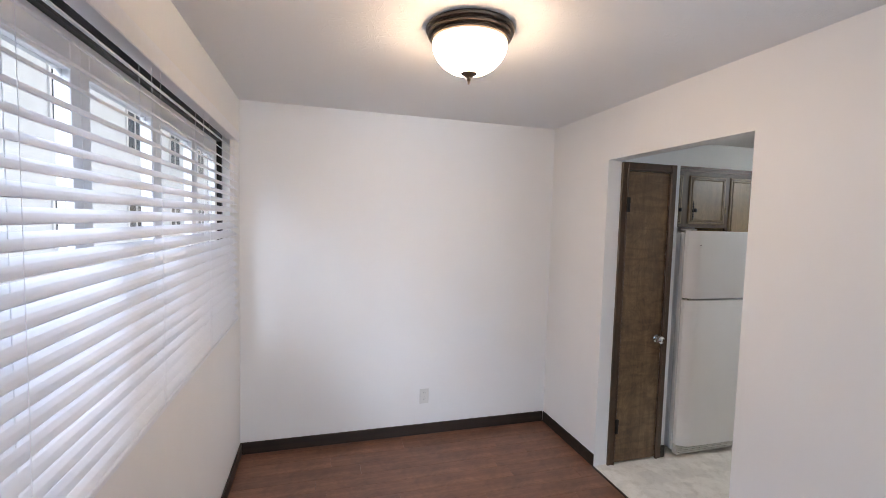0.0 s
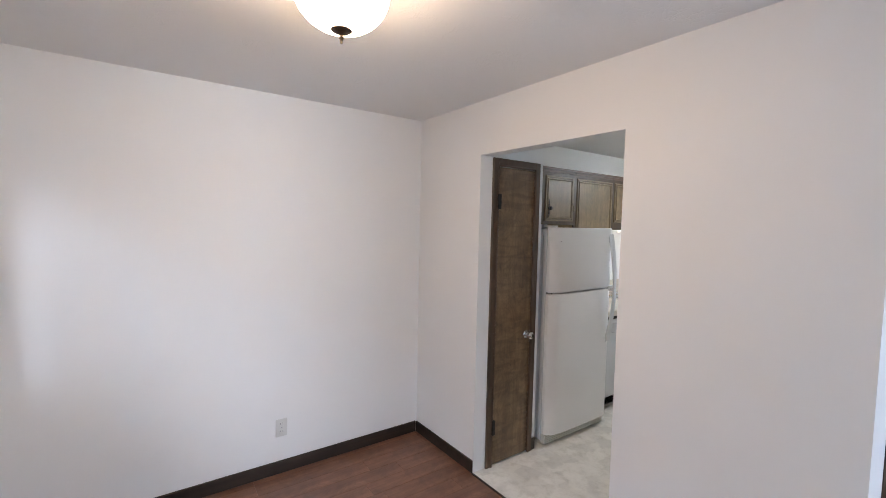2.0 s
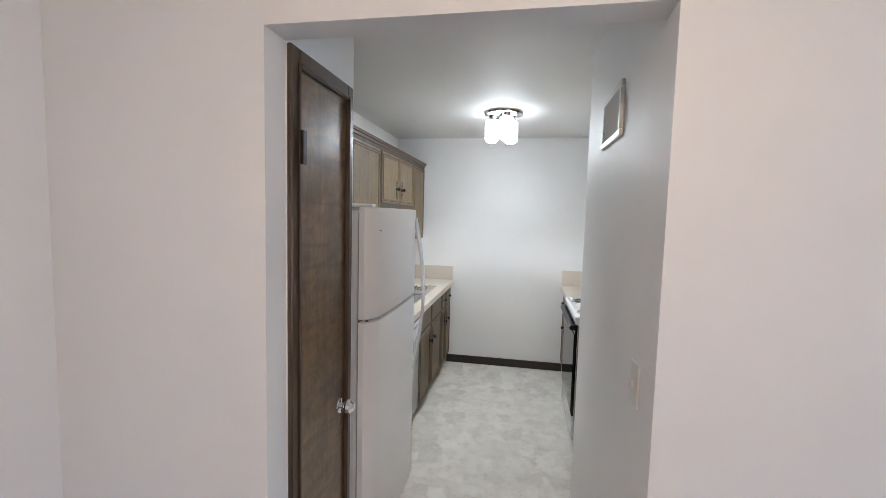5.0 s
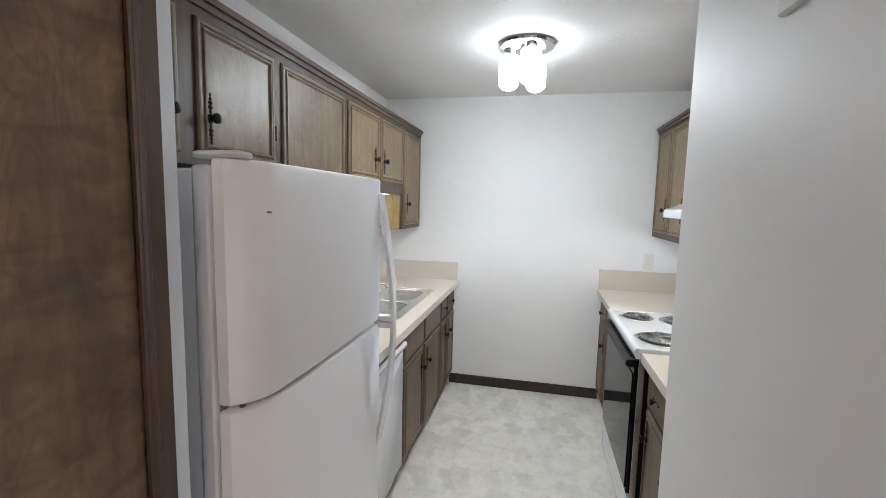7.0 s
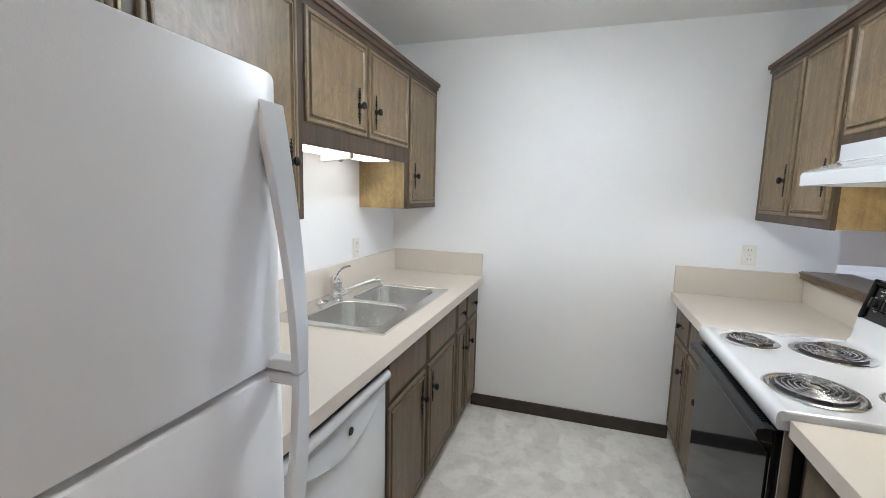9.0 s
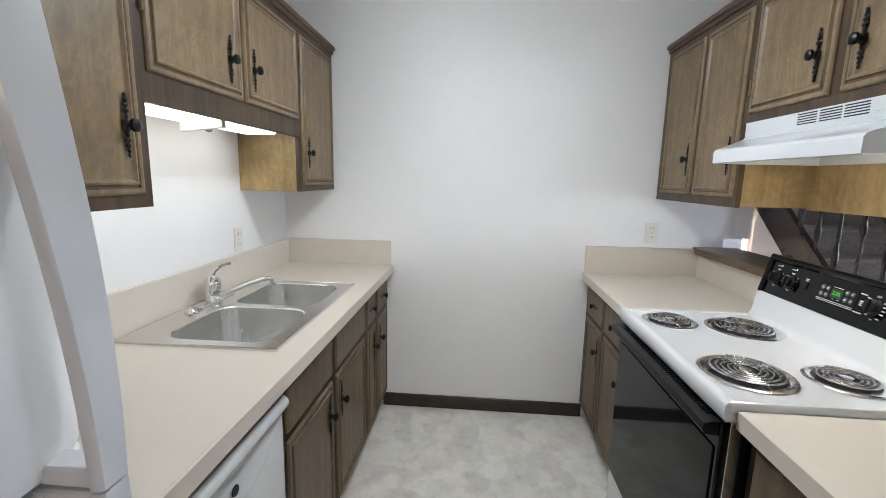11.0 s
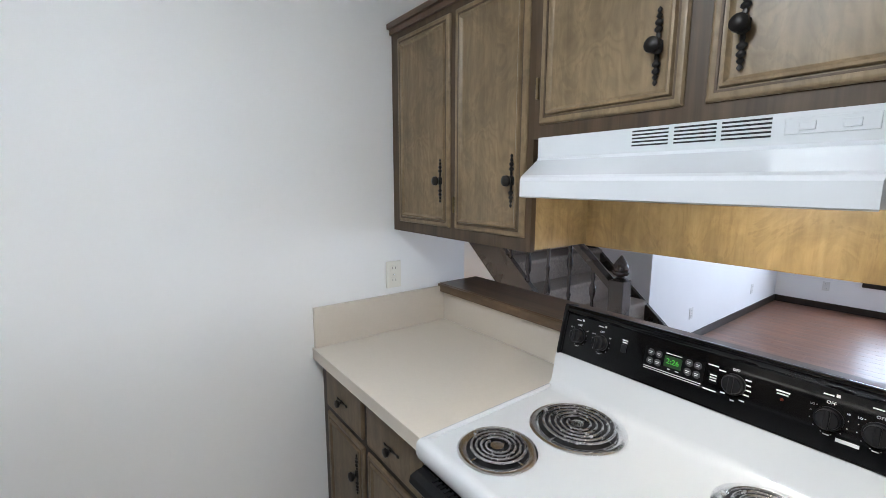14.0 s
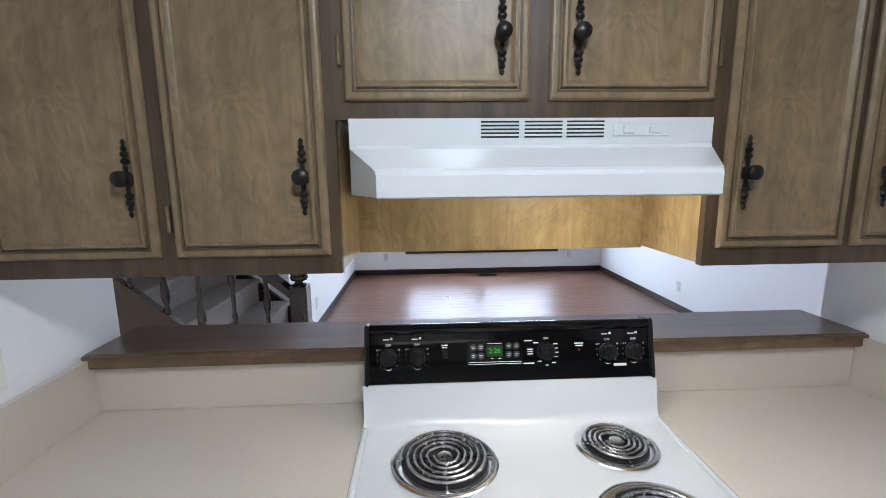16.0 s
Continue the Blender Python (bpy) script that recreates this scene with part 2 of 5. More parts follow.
M_ENAMEL = plain("white_enamel", (0.68, 0.695, 0.715), 0.18, vary=0.015, scale=3, coat=0.5)
M_FRIDGE = plain("white_pebbled_enamel", (0.86, 0.86, 0.865), 0.34, vary=0.015, scale=3, bumps=0.25, bump_scale=420)
M_PLASTIC = plain("white_plastic", (0.68, 0.67, 0.64), 0.4, vary=0.02)
M_IVORY = plain("ivory_plastic", (0.76, 0.735, 0.66), 0.4, vary=0.02)
M_WHITEP = plain("bright_white_plastic", (0.74, 0.73, 0.71), 0.4, vary=0.02)
M_VENTB = plain("pale_grey_duct", (0.40, 0.40, 0.39), 0.6)
M_GREYP = plain("grey_gasket", (0.22, 0.22, 0.22), 0.6)
M_BLIND = blind_vinyl()
M_BLACK = plain("black_gloss_panel", (0.003, 0.003, 0.0035), 0.07, vary=0.2)
M_BGLASS = plain("black_oven_glass", (0.010, 0.011, 0.012), 0.05, vary=0.1)
M_BLACK.node_tree.nodes["Principled BSDF"].inputs["Specular IOR Level"].default_value = 0.25
M_BGLASS.node_tree.nodes["Principled BSDF"].inputs["Specular IOR Level"].default_value = 0.2
M_BPLAST = plain("black_plastic", (0.008, 0.008, 0.009), 0.34, vary=0.2)
M_BPLAST.node_tree.nodes["Principled BSDF"].inputs["Specular IOR Level"].default_value = 0.25
M_BUTTON = plain("charcoal_button", (0.035, 0.035, 0.037), 0.35, vary=0.1)
M_REDLENS = plain("dark_red_lens", (0.16, 0.03, 0.02), 0.2, vary=0.1)
M_IRON = plain("blackened_iron", (0.020, 0.018, 0.017), 0.36, metal=0.7, vary=0.3, scale=40)
M_COIL = plain("burner_coil", (0.50, 0.50, 0.52), 0.26, metal=1.0, vary=0.25, scale=30)
M_PAN = plain("chromed_drip_pan", (0.88, 0.89, 0.90), 0.20, metal=1.0, vary=0.05, scale=40)
# near-black colour stands in for the shaded depth of the chrome pan
M_PANIN = plain("shaded_pan_bowl", (0.022, 0.022, 0.023), 0.3, metal=0.0, vary=0.3, scale=30)
M_CHROME = plain("chrome", (0.80, 0.80, 0.80), 0.08, metal=1.0, vary=0.02)
M_STEEL = steel_brushed()
M_BRASS = plain("aged_brass", (0.22, 0.17, 0.10), 0.35, metal=1.0, vary=0.2, scale=40)
M_BRONZE = plain("brushed_bronze", (0.105, 0.078, 0.058), 0.42, metal=0.85, vary=0.2, scale=30)
M_CARPET = carpet_mat()
M_WFRAME = plain("white_vinyl_frame", (0.85, 0.85, 0.85), 0.4, vary=0.02)
M_DARKFR = plain("dark_bronze_frame", (0.03, 0.026, 0.024), 0.4, metal=0.3)
M_GLASS = clear_glass()
M_INK = plain("white_print", (0.75, 0.75, 0.75), 0.5, vary=0.01)
M_HOLLOW = plain("dark_cavity", (0.02, 0.02, 0.02), 0.8)
M_GROUND = plain("pale_concrete_ground", (0.42, 0.42, 0.42), 0.8, vary=0.15, scale=1.2)
G_BOWL = bowl_glow("lit_alabaster_glass", (1.0, 0.725, 0.49), L_BOWL)
G_TUBE = glow("lit_opal_glass", (0.87, 0.945, 1.0), L_KITCHEN)
G_BULB = glow("lit_bulb_glass", (0.87, 0.94, 1.0), L_BULB)
G_STRIP = glow("lit_fluorescent_tube", (1.0, 0.97, 0.90), L_STRIP)
G_HOOD = glow("lit_hood_lens", (1.0, 0.91, 0.76), L_HOOD)
G_LED = glow("green_display_digits", (0.12, 0.9, 0.05), 0.6)
G_LED.node_tree.nodes["Principled BSDF"].inputs["Base Color"].default_value = (0.02, 0.06, 0.02, 1)
G_LCD = glow("dim_green_display", (0.04, 0.5, 0.03), 0.035)
G_LCD.node_tree.nodes["Principled BSDF"].inputs["Base Color"].default_value = (0.006, 0.016, 0.006, 1)


# ---- mesh helpers ----
def box_into(bm, x0, x1, y0, y1, z0, z1, bevel=0.0, seg=1):
    r = bmesh.ops.create_cube(bm, size=1.0)
    vs = r["verts"]
    for v in vs:
        v.co = Vector(((x0 + x1) / 2 + v.co.x * (x1 - x0), (y0 + y1) / 2 + v.co.y * (y1 - y0), (z0 + z1) / 2 + v.co.z * (z1 - z0)))
    if bevel > 0:
        es = list({e for v in vs for e in v.link_edges})
        bmesh.ops.bevel(bm, geom=es, offset=bevel, segments=seg, profile=0.5, affect="EDGES")
    return bm


def box_bm(x0, x1, y0, y1, z0, z1, bevel=0.0, seg=1):
    return box_into(bmesh.new(), x0, x1, y0, y1, z0, z1, bevel, seg)


def boxes_bm(boxes, bevel=0.0):
    bm = bmesh.new()
    for b in boxes:
        box_into(bm, *b, bevel)
    return bm


def lathe_bm(profile, seg=24, m=None, closed=True):
    """Turns (radius, height) rows about z."""
    bm = bmesh.new()
    rings = []
    for r, z in profile:
        if r < 1e-5:
            rings.append([bm.verts.new((0, 0, z))])
        else:
            rings.append([bm.verts.new((r * math.cos(2 * math.pi * i / seg), r * math.sin(2 * math.pi * i / seg), z)) for i in range(seg)])
    for a, b in zip(rings, rings[1:]):
        for i in range(seg):
            j = (i + 1) % seg
            q = [a[i % len(a)], a[j % len(a)], b[j % len(b)], b[i % len(b)]]
            q = list(dict.fromkeys(q))
            if len(q) > 2:
                bm.faces.new(q)
    if closed:
        for ring in (rings[0], rings[-1]):
            if len(ring) > 2:
                bm.faces.new(ring)
    bmesh.ops.recalc_face_normals(bm, faces=bm.faces)
    if m is not None:
        bm.transform(m)
    return bm


def tube_bm(points, radius, seg=8, cyclic=False):
    """A round rod along points."""
    bm = bmesh.new()
    pts = [Vector(p) for p in points]
    rings = []
    up = Vector((0, 0, 1))
    for i, p in enumerate(pts):
        a = pts[i - 1] if i or cyclic else pts[0]
        b = pts[(i + 1) % len(pts)] if i < len(pts) - 1 or cyclic else pts[-1]
        d = (b - a).normalized()
        side = d.cross(up)
        if side.length < 1e-3:
            side = d.cross(Vector((0, 1, 0)))
        side.normalize()
        n = side.cross(d).normalized()
        rings.append([bm.verts.new(p + radius * (math.cos(2 * math.pi * k / seg) * side + math.sin(2 * math.pi * k / seg) * n)) for k in range(seg)])
    pairs = list(zip(rings, rings[1:])) + ([(rings[-1], rings[0])] if cyclic else [])
    for a, b in pairs:
        for k in range(seg):
            bm.faces.new((a[k], a[(k + 1) % seg], b[(k + 1) % seg], b[k]))
    if not cyclic:
        bm.faces.new(rings[0])
        bm.faces.new(rings[-1])
    bmesh.ops.recalc_face_normals(bm, faces=bm.faces)
    return bm


def prism_bm(outline, x0, x1):
    """An outline of (y, z) rows drawn out along x."""
    bm = bmesh.new()
    a = [bm.verts.new((x0, y, z)) for y, z in outline]
    b = [bm.verts.new((x1, y, z)) for y, z in outline]
    n = len(outline)
    bm.faces.new(a)
    bm.faces.new(b)
    for i in range(n):
        bm.faces.new((a[i], a[(i + 1) % n], b[(i + 1) % n], b[i]))
    bmesh.ops.recalc_face_normals(bm, faces=bm.faces)
    return bm


def part(name, bm, material, parent=None, label="", smooth=False):
    """Links a bmesh as one mesh object, under a thing or a part."""
    me = bpy.data.meshes.new(name)
    bm.to_mesh(me)
    bm.free()
    me.materials.append(material)
    if smooth:
        me.polygons.foreach_set("use_smooth", [True] * len(me.polygons))
        me.set_sharp_from_angle(angle=radians(40))
    ob = new(name, me)
    if parent is not None:
        ob.parent = parent
    if label:
        ob["label"] = label
    return ob


def thing(name, x, y, z, label, category, group="", kind=""):
    e = new(name)
    e.empty_display_size = 0.1
    e.location = (x, y, z)
    return tagged(e, label, category, group, kind)


def structure(name, bm, material, label, category):
    return tagged(part(name, bm, material), label, category, "", "structure")


CEIL = 2.438
XE, YN = 4.985, 3.305  # kitchen end wall, north wall
# ---- structure: walls ----
WIN = (-0.60, 3.0, 1.03, 2.15)  # dining window: y from, to, z from, to
XW = -0.925
structure("wall_west", boxes_bm([(XW - 0.12, XW, -1.0, WIN[0], 0, CEIL), (XW - 0.12, XW, WIN[1], 3.41, 0, CEIL),
          (XW - 0.12, XW, WIN[0], WIN[1], 0, WIN[2]), (XW - 0.12, XW, WIN[0], WIN[1], WIN[3], CEIL)]), M_WALL, "white painted dining room wall with a wide window", "wall")
structure("wall_north", box_bm(XW, 5.085, YN, 3.41, 0, CEIL), M_WALL, "plain white painted wall behind dining area and kitchen", "wall")
OPN = (1.602, 2.597, 2.10)
structure("wall_dining_east", boxes_bm([(1.435, 1.535, 0.742, OPN[0], 0, CEIL), (1.435, 1.535, OPN[1], YN, 0, CEIL), (1.435, 1.535, OPN[0], OPN[1], OPN[2], CEIL)]),
          M_WALL, "white wall with an open doorway into the kitchen", "wall")
structure("wall_pantry_south", boxes_bm([(1.535, 1.581, 2.592, 2.70, 0, CEIL), (1.930, 2.018, 2.592, 2.70, 0, CEIL), (1.581, 1.930, 2.592, 2.70, 2.040, CEIL)]), M_WALL, "white wall round the narrow pantry door", "wall")
structure("wall_pantry_east", box_bm(1.930, 2.018, 2.70, YN, 0, CEIL), M_WALL, "white pantry side wall beside the fridge", "wall")
structure("wall_kitchen_southwest", box_bm(1.535, 2.75, 1.50, 1.60, 0, CEIL), M_WALL, "white kitchen wall with a vent and light switch", "wall")
structure("wall_counter_end", box_bm(2.65, 2.75, 0.742, 1.50, 0, CEIL), M_WALL, "white wall at the end of the counter", "wall")
structure("wall_closet_south", boxes_bm([(1.535, 1.70, 0.742, 0.84, 0, CEIL), (2.64, 2.65, 0.742, 0.84, 0, CEIL), (1.70, 2.64, 0.742, 0.84, 2.06, CEIL)]), M_WALL, "white wall round the louvered closet doors", "wall")
structure("wall_east", box_bm(XE, 5.085, 0.742, YN, 0, CEIL), M_WALL, "plain white kitchen end wall", "wall")
structure("wall_half_south", box_bm(2.75, XE, 0.742, 0.86, 0, 1.047), M_WALL, "white half wall under the pass-through ledge", "wall")
structure("wall_above_cabinets", box_bm(2.75, XE, 0.742, 0.848, 1.70, CEIL), M_WALL, "white wall behind and above the wall cabinets", "wall")
structure("wall_living_west", box_bm(1.02, 1.129, -4.92, -0.75, 0, CEIL), M_WALL, "bright white living room wall", "wall")
structure("wall_dining_south", boxes_bm([(XW - 0.12, -0.72, -1.11, -1.0, 0, CEIL), (0.82, 1.02, -1.11, -1.0, 0, CEIL), (-0.72, 0.82, -1.11, -1.0, 2.05, CEIL)]), M_WALL, "plain white wall round a glazed door", "wall")
structure("wall_living_south", boxes_bm([(1.02, 1.867, -4.92, -4.81, 0, CEIL), (4.322, 5.275, -4.92, -4.81, 0, CEIL), (1.867, 4.322, -4.92, -4.81, 0, 0.38), (1.867, 4.322, -4.92, -4.81, 2.08, CEIL)]),
          M_WALL, "white living room wall with a wide low window", "wall")
structure("wall_living_east", box_bm(5.165, 5.275, -4.81, -1.465, 0, CEIL), M_WALL, "bright white living room side wall", "wall")
structure("wall_stair_south", box_bm(5.275, 8.0, -1.575, -1.465, 0, 5.0), M_WALL, "white wall beside the stairs", "wall")
structure("wall_hall_north", box_bm(5.085, 8.0, 0.82, 0.93, 0, 5.0), M_WALL, "white hall wall", "wall")
structure("wall_hall_beam", box_bm(6.23, 6.33, -0.16, 0.82, 0.99, 5.0), M_WALL, "white hall wall above a low opening", "wall")
structure("wall_hall_end", boxes_bm([(7.9, 8.0, -1.465, -1.15, 0, 5.0), (7.9, 8.0, -0.62, 0.82, 0, 5.0), (7.9, 8.0, -1.15, -0.62, 0.80, 5.0), (7.9, 8.0, -1.15, -0.62, 0, 0.2)]), M_WALL, "white hall end wall with a narrow window", "wall")
structure("wall_stair_top", box_bm(5.17, 5.27, -1.465, 0.82, CEIL + 0.06, 5.0), M_WALL, "white wall above the stair opening", "wall")
structure("ceiling", boxes_bm([(XW - 0.12, 5.085, -4.92, 3.41, CEIL, CEIL + 0.06), (5.085, 5.275, -4.92, 0.93, CEIL, CEIL + 0.06)]), M_CEIL, "white ceiling with a trowelled texture", "ceiling")
structure("ceiling_stair", box_bm(5.17, 8.0, -1.575, 0.93, 5.0, 5.06), M_CEIL, "white stairwell ceiling", "ceiling")
structure("ground", box_bm(-60, 60, -60, 60, -0.42, -0.30), M_GROUND, "pale concrete ground outside the windows", "ground")

# baseboards
BB = 0.085


def baseboard(x0, x1, y0, y1):
    structure("baseboard", box_bm(x0, x1, y0, y1, 0.0, BB, 0.003), M_TRIM, "dark stained wooden baseboard along the wall", "baseboard")


baseboard(XW, 1.423, 3.293, YN)
baseboard(XW, XW + 0.012, -1.0, 3.293)
baseboard(1.423, 1.435, 2.597, 3.293)
baseboard(1.423, 1.435, 0.742, 1.602)
baseboard(1.435, 1.645, 0.730, 0.742)
baseboard(XE - 0.012, XE, 1.46, 2.70)
baseboard(1.129, 5.165, -4.81, -4.798)
baseboard(1.129, 1.141, -4.798, -0.75)
baseboard(5.153, 5.165, -4.798, -1.465)
baseboard(1.978, 2.018, 2.580, 2.592)

# ---- openings: doors, windows ----


def casing(name, boxes, material, label):
    return structure(name, boxes_bm(boxes, 0.004), material, label, "trim")


# pantry door, closed, with its casing
casing("trim_pantry", [(1.531, 1.581, 2.575, 2.592, 0, 2.094), (1.930, 1.978, 2.575, 2.592, 0, 2.094), (1.581, 1.930, 2.575, 2.592, 2.040, 2.094),
                       (1.568, 1.581, 2.568, 2.575, 0, 2.053), (1.930, 1.943, 2.568, 2.575, 0, 2.053), (1.581, 1.930, 2.568, 2.575, 2.040, 2.053)],
       M_CASING, "dark stained wooden casing round the pantry door")
pantry = tagged(thing("door_1", 1.79, 2.63, 0.0, "closed dark walnut flat pantry door with crystal knob", "door"), kind="structure")


def local(bm, ob):
    """Moves a bmesh in world places into the thing's own space."""
    bm.transform(Matrix.Translation(-Vector(ob.location)))
    return bm


part("door_leaf", local(box_bm(1.584, 1.927, 2.584, 2.622, 0.012, 2.037, 0.002), pantry), M_PANTRY, pantry)
knob = part("door_knob", local(lathe_bm([(0.0, 0.058), (0.014, 0.057), (0.026, 0.046), (0.029, 0.034), (0.022, 0.022), (0.012, 0.018), (0.011, 0.006), (0.028, 0.004), (0.030, 0.0)], 12,
            Matrix.Translation((1.892, 2.584, 0.88)) @ Matrix.Rotation(radians(90), 4, "X")), pantry), M_CHROME, pantry, "faceted clear and chrome door knob")
for hz in (1.81, 0.28):
    part("hinge", local(box_bm(1.570, 1.594, 2.560, 2.584, hz - 0.05, hz + 0.05, 0.002), pantry), M_IRON, pantry, "dark hinge")

# louvered closet doors in the wall beyond the dining corner
casing("trim_closet", [(1.645, 1.70, 0.724, 0.742, 0, 2.115), (2.64, 2.70, 0.724, 0.742, 0, 2.115), (1.70, 2.64, 0.724, 0.742, 2.06, 2.115), (1.645, 2.70, 0.716, 0.724, 2.09, 2.115)],
       M_CASING, "dark stained casing round the closet doors")
M_LOUVER = wood("black_brown_louver", (0.012, 0.009, 0.007), (0.022, 0.016, 0.013), (0.04, 0.03, 0.024), axis=2, rough=0.3, coat=0.2)
closet = tagged(thing("door_2", 2.17, 0.78, 0.0, "closed dark stained louvered bifold closet doors", "door"), kind="structure")
for i in range(4):
    a = 1.703 + i * 0.2340
    b = a + 0.231
    leaf = part("door_leaf", local(boxes_bm([(a, a + 0.04, 0.752, 0.782, 0.02, 2.055), (b - 0.04, b, 0.752, 0.782, 0.02, 2.055), (a + 0.04, b - 0.04, 0.752, 0.782, 1.97, 2.055),
                                             (a + 0.04, b - 0.04, 0.752, 0.782, 0.02, 0.14), (a + 0.04, b - 0.04, 0.752, 0.782, 0.92, 1.0)], 0.002), closet), M_LOUVER, closet)
    for z0, z1 in ((0.14, 0.92), (1.0, 1.97)):
        n = int((z1 - z0) / 0.034)
        for k in range(n):
            zc = z0 + (k + 0.5) * (z1 - z0) / n
            sl = box_bm(a + 0.04, b - 0.04, -0.018, 0.018, -0.0035, 0.0035)
            sl.transform(Matrix.Translation((0, 0.767, zc)) @ Matrix.Rotation(radians(-42), 4, "X"))
            o = part("slat", local(sl, closet), M_LOUVER, leaf)
    if i in (0, 2):
        part("knob", local(lathe_bm([(0.0, 0.03), (0.013, 0.026), (0.015, 0.018), (0.008, 0.01), (0.010, 0.0)], 10, Matrix.Translation((a + 0.15, 0.752, 0.955)) @ Matrix.Rotation(radians(90), 4, "X")), closet), M_IRON, leaf)

# dining window: white frame, panes, sill
y0, y1, z0, z1 = WIN
win = tagged(thing("window_1", -1, 1.6, z0, "wide white sliding window behind the blind", "window"), kind="structure")
part("window_frame", local(boxes_bm([(-1.035, -0.965, y0, y1, z0, z0 + 0.05), (-1.035, -0.965, y0, y1, z1 - 0.05, z1), (-1.035, -0.965, y0, y0 + 0.05, z0, z1), (-1.035, -0.965, y1 - 0.04, y1, z0, z1)], 0.003), win), M_DARKFR, win, "dark outer frame")
mull = [-0.54, 0.18, 0.90, 1.46, 1.98, 2.48, 2.94]
for a, b in zip(mull, mull[1:]):
    part("sash", local(boxes_bm([(-1.025, -0.985, a, a + 0.045, z0 + 0.05, z1 - 0.05), (-1.025, -0.985, b - 0.045, b, z0 + 0.05, z1 - 0.05), (-1.025, -0.985, a + 0.045, b - 0.045, z0 + 0.05, z0 + 0.10), (-1.025, -0.985, a + 0.045, b - 0.045, z1 - 0.14, z1 - 0.05)], 0.002), win), M_WFRAME, win)
    pane = part("pane", local(box_bm(-1.008, -1.002, a + 0.045, b - 0.045, z0 + 0.10, z1 - 0.14), win), M_GLASS, win)
    pane.visible_shadow = False
part("window_sill", local(box_bm(-0.965, -0.905, y0 - 0.03, y1 + 0.03, z0 - 0.03, z0, 0.004), win), M_WFRAME, win, "white sill with a bull nose")

# the house across the yard, seen between the slats
M_SIDING = plain("pale_grey_siding", (0.74, 0.78, 0.82), 0.6, vary=0.05, scale=2.0)
M_ROOFING = plain("grey_shingle_roof", (0.16, 0.16, 0.17), 0.9, vary=0.2, scale=8.0)
nh = thing("neighbouring_house", -7.0, 1.5, -0.3, "pale grey clapboard house across the yard", "house")
nwall = part("wall", local(box_bm(-11.0, -6.02, -8.0, 34.0, -0.3, 5.45), nh), M_SIDING, nh)
for k in range(36):
    cl = box_bm(-0.012, 0.012, -9.5, 32.5, -0.082, 0.082)
    cl.transform(Matrix.Translation((-6.006, 1.5, -0.2 + k * 0.155)) @ Matrix.Rotation(radians(6), 4, "Y"))
    part("board", local(cl, nh), M_SIDING, nwall)
rf = prism_bm([(-5.55, 5.42), (-8.5, 7.0), (-11.45, 5.42), (-11.45, 5.32), (-8.5, 6.9), (-5.55, 5.32)], -8.4, 34.4)
rf.transform(Matrix(((0, 1, 0, 0), (1, 0, 0, 0), (0, 0, 1, 0), (0, 0, 0, 1))))
part("roof", local(rf, nh), M_ROOFING, nh)
for yy, zw in [(y, z) for z in (0.0, 2.7) for y in (-3.2, 0.6, 4.4, 8.2, 12.0, 15.8, 19.6, 23.4, 27.2)]:
    hwin = part("window", local(boxes_bm([(-5.99, -5.95, yy - 0.62, yy + 0.62, zw + 0.85, zw + 0.93), (-5.99, -5.95, yy - 0.62, yy + 0.62, zw + 2.02, zw + 2.10), (-5.99, -5.95, yy - 0.62, yy - 0.54, zw + 0.93, zw + 2.02), (-5.99, -5.95, yy + 0.54, yy + 0.62, zw + 0.93, zw + 2.02), (-5.99, -5.955, yy - 0.03, yy + 0.03, zw + 0.93, zw + 2.02)]), nh), M_WFRAME, nh)
    part("pane", local(box_bm(-5.986, -5.98, yy - 0.54, yy + 0.54, zw + 0.93, zw + 2.02), nh), M_BGLASS, hwin)

# horizontal blind
blind = thing("window_blind", -0.9, 1.6, 1.09, "white horizontal slatted blind lowered over the window", "blind")
part("headrail", local(boxes_bm([(-0.925, -0.86, y0 - 0.02, y1 - 0.09, 2.108, 2.152), (-0.868, -0.858, y0 - 0.02, y1 - 0.085, 2.094, 2.156)], 0.003), blind), M_BLIND, blind)
slat_me = None
NSL = 23
for k in range(NSL):
    zc = 1.08 + k * (2.06 - 1.08) / (NSL - 1)
    if slat_me is None:
        bm = prism_bm([(-0.026, -0.002), (-0.013, 0.0008), (0, 0.002), (0.013, 0.0008), (0.026, -0.002), (0.026, -0.0045), (0.013, -0.0017), (0, -0.0005), (-0.013, -0.0017), (-0.026, -0.0045)], -1.78, 1.78)
        bm.transform(Matrix.Rotation(radians(90), 4, "Z"))
        o = part("slat", bm, M_BLIND, blind)
        slat_me = o.data
    else:
        o = new("slat", slat_me)
        o.parent = blind
    o.location = Vector((-0.893, 1.16, zc)) - Vector(blind.location)
    o.rotation_euler = (0, radians(34 + 1.5 * math.sin(k * 1.9)), 0)
part("bottom_rail", local(box_bm(-0.918, -0.866, -0.61, 2.93, 1.043, 1.061, 0.003), blind), M_BLIND, blind)
for yy in (-0.30, 0.35, 1.0, 1.65, 2.25, 2.78):
    part("ladder_cord", local(boxes_bm([(-0.923, -0.9215, yy - 0.0006, yy + 0.0006, 1.05, 2.11), (-0.8665, -0.8655, yy - 0.0005, yy + 0.0005, 1.05, 2.11), (-0.894, -0.8925, yy + 0.012, yy + 0.0132, 1.05, 2.11)]), blind), M_BLIND, blind)

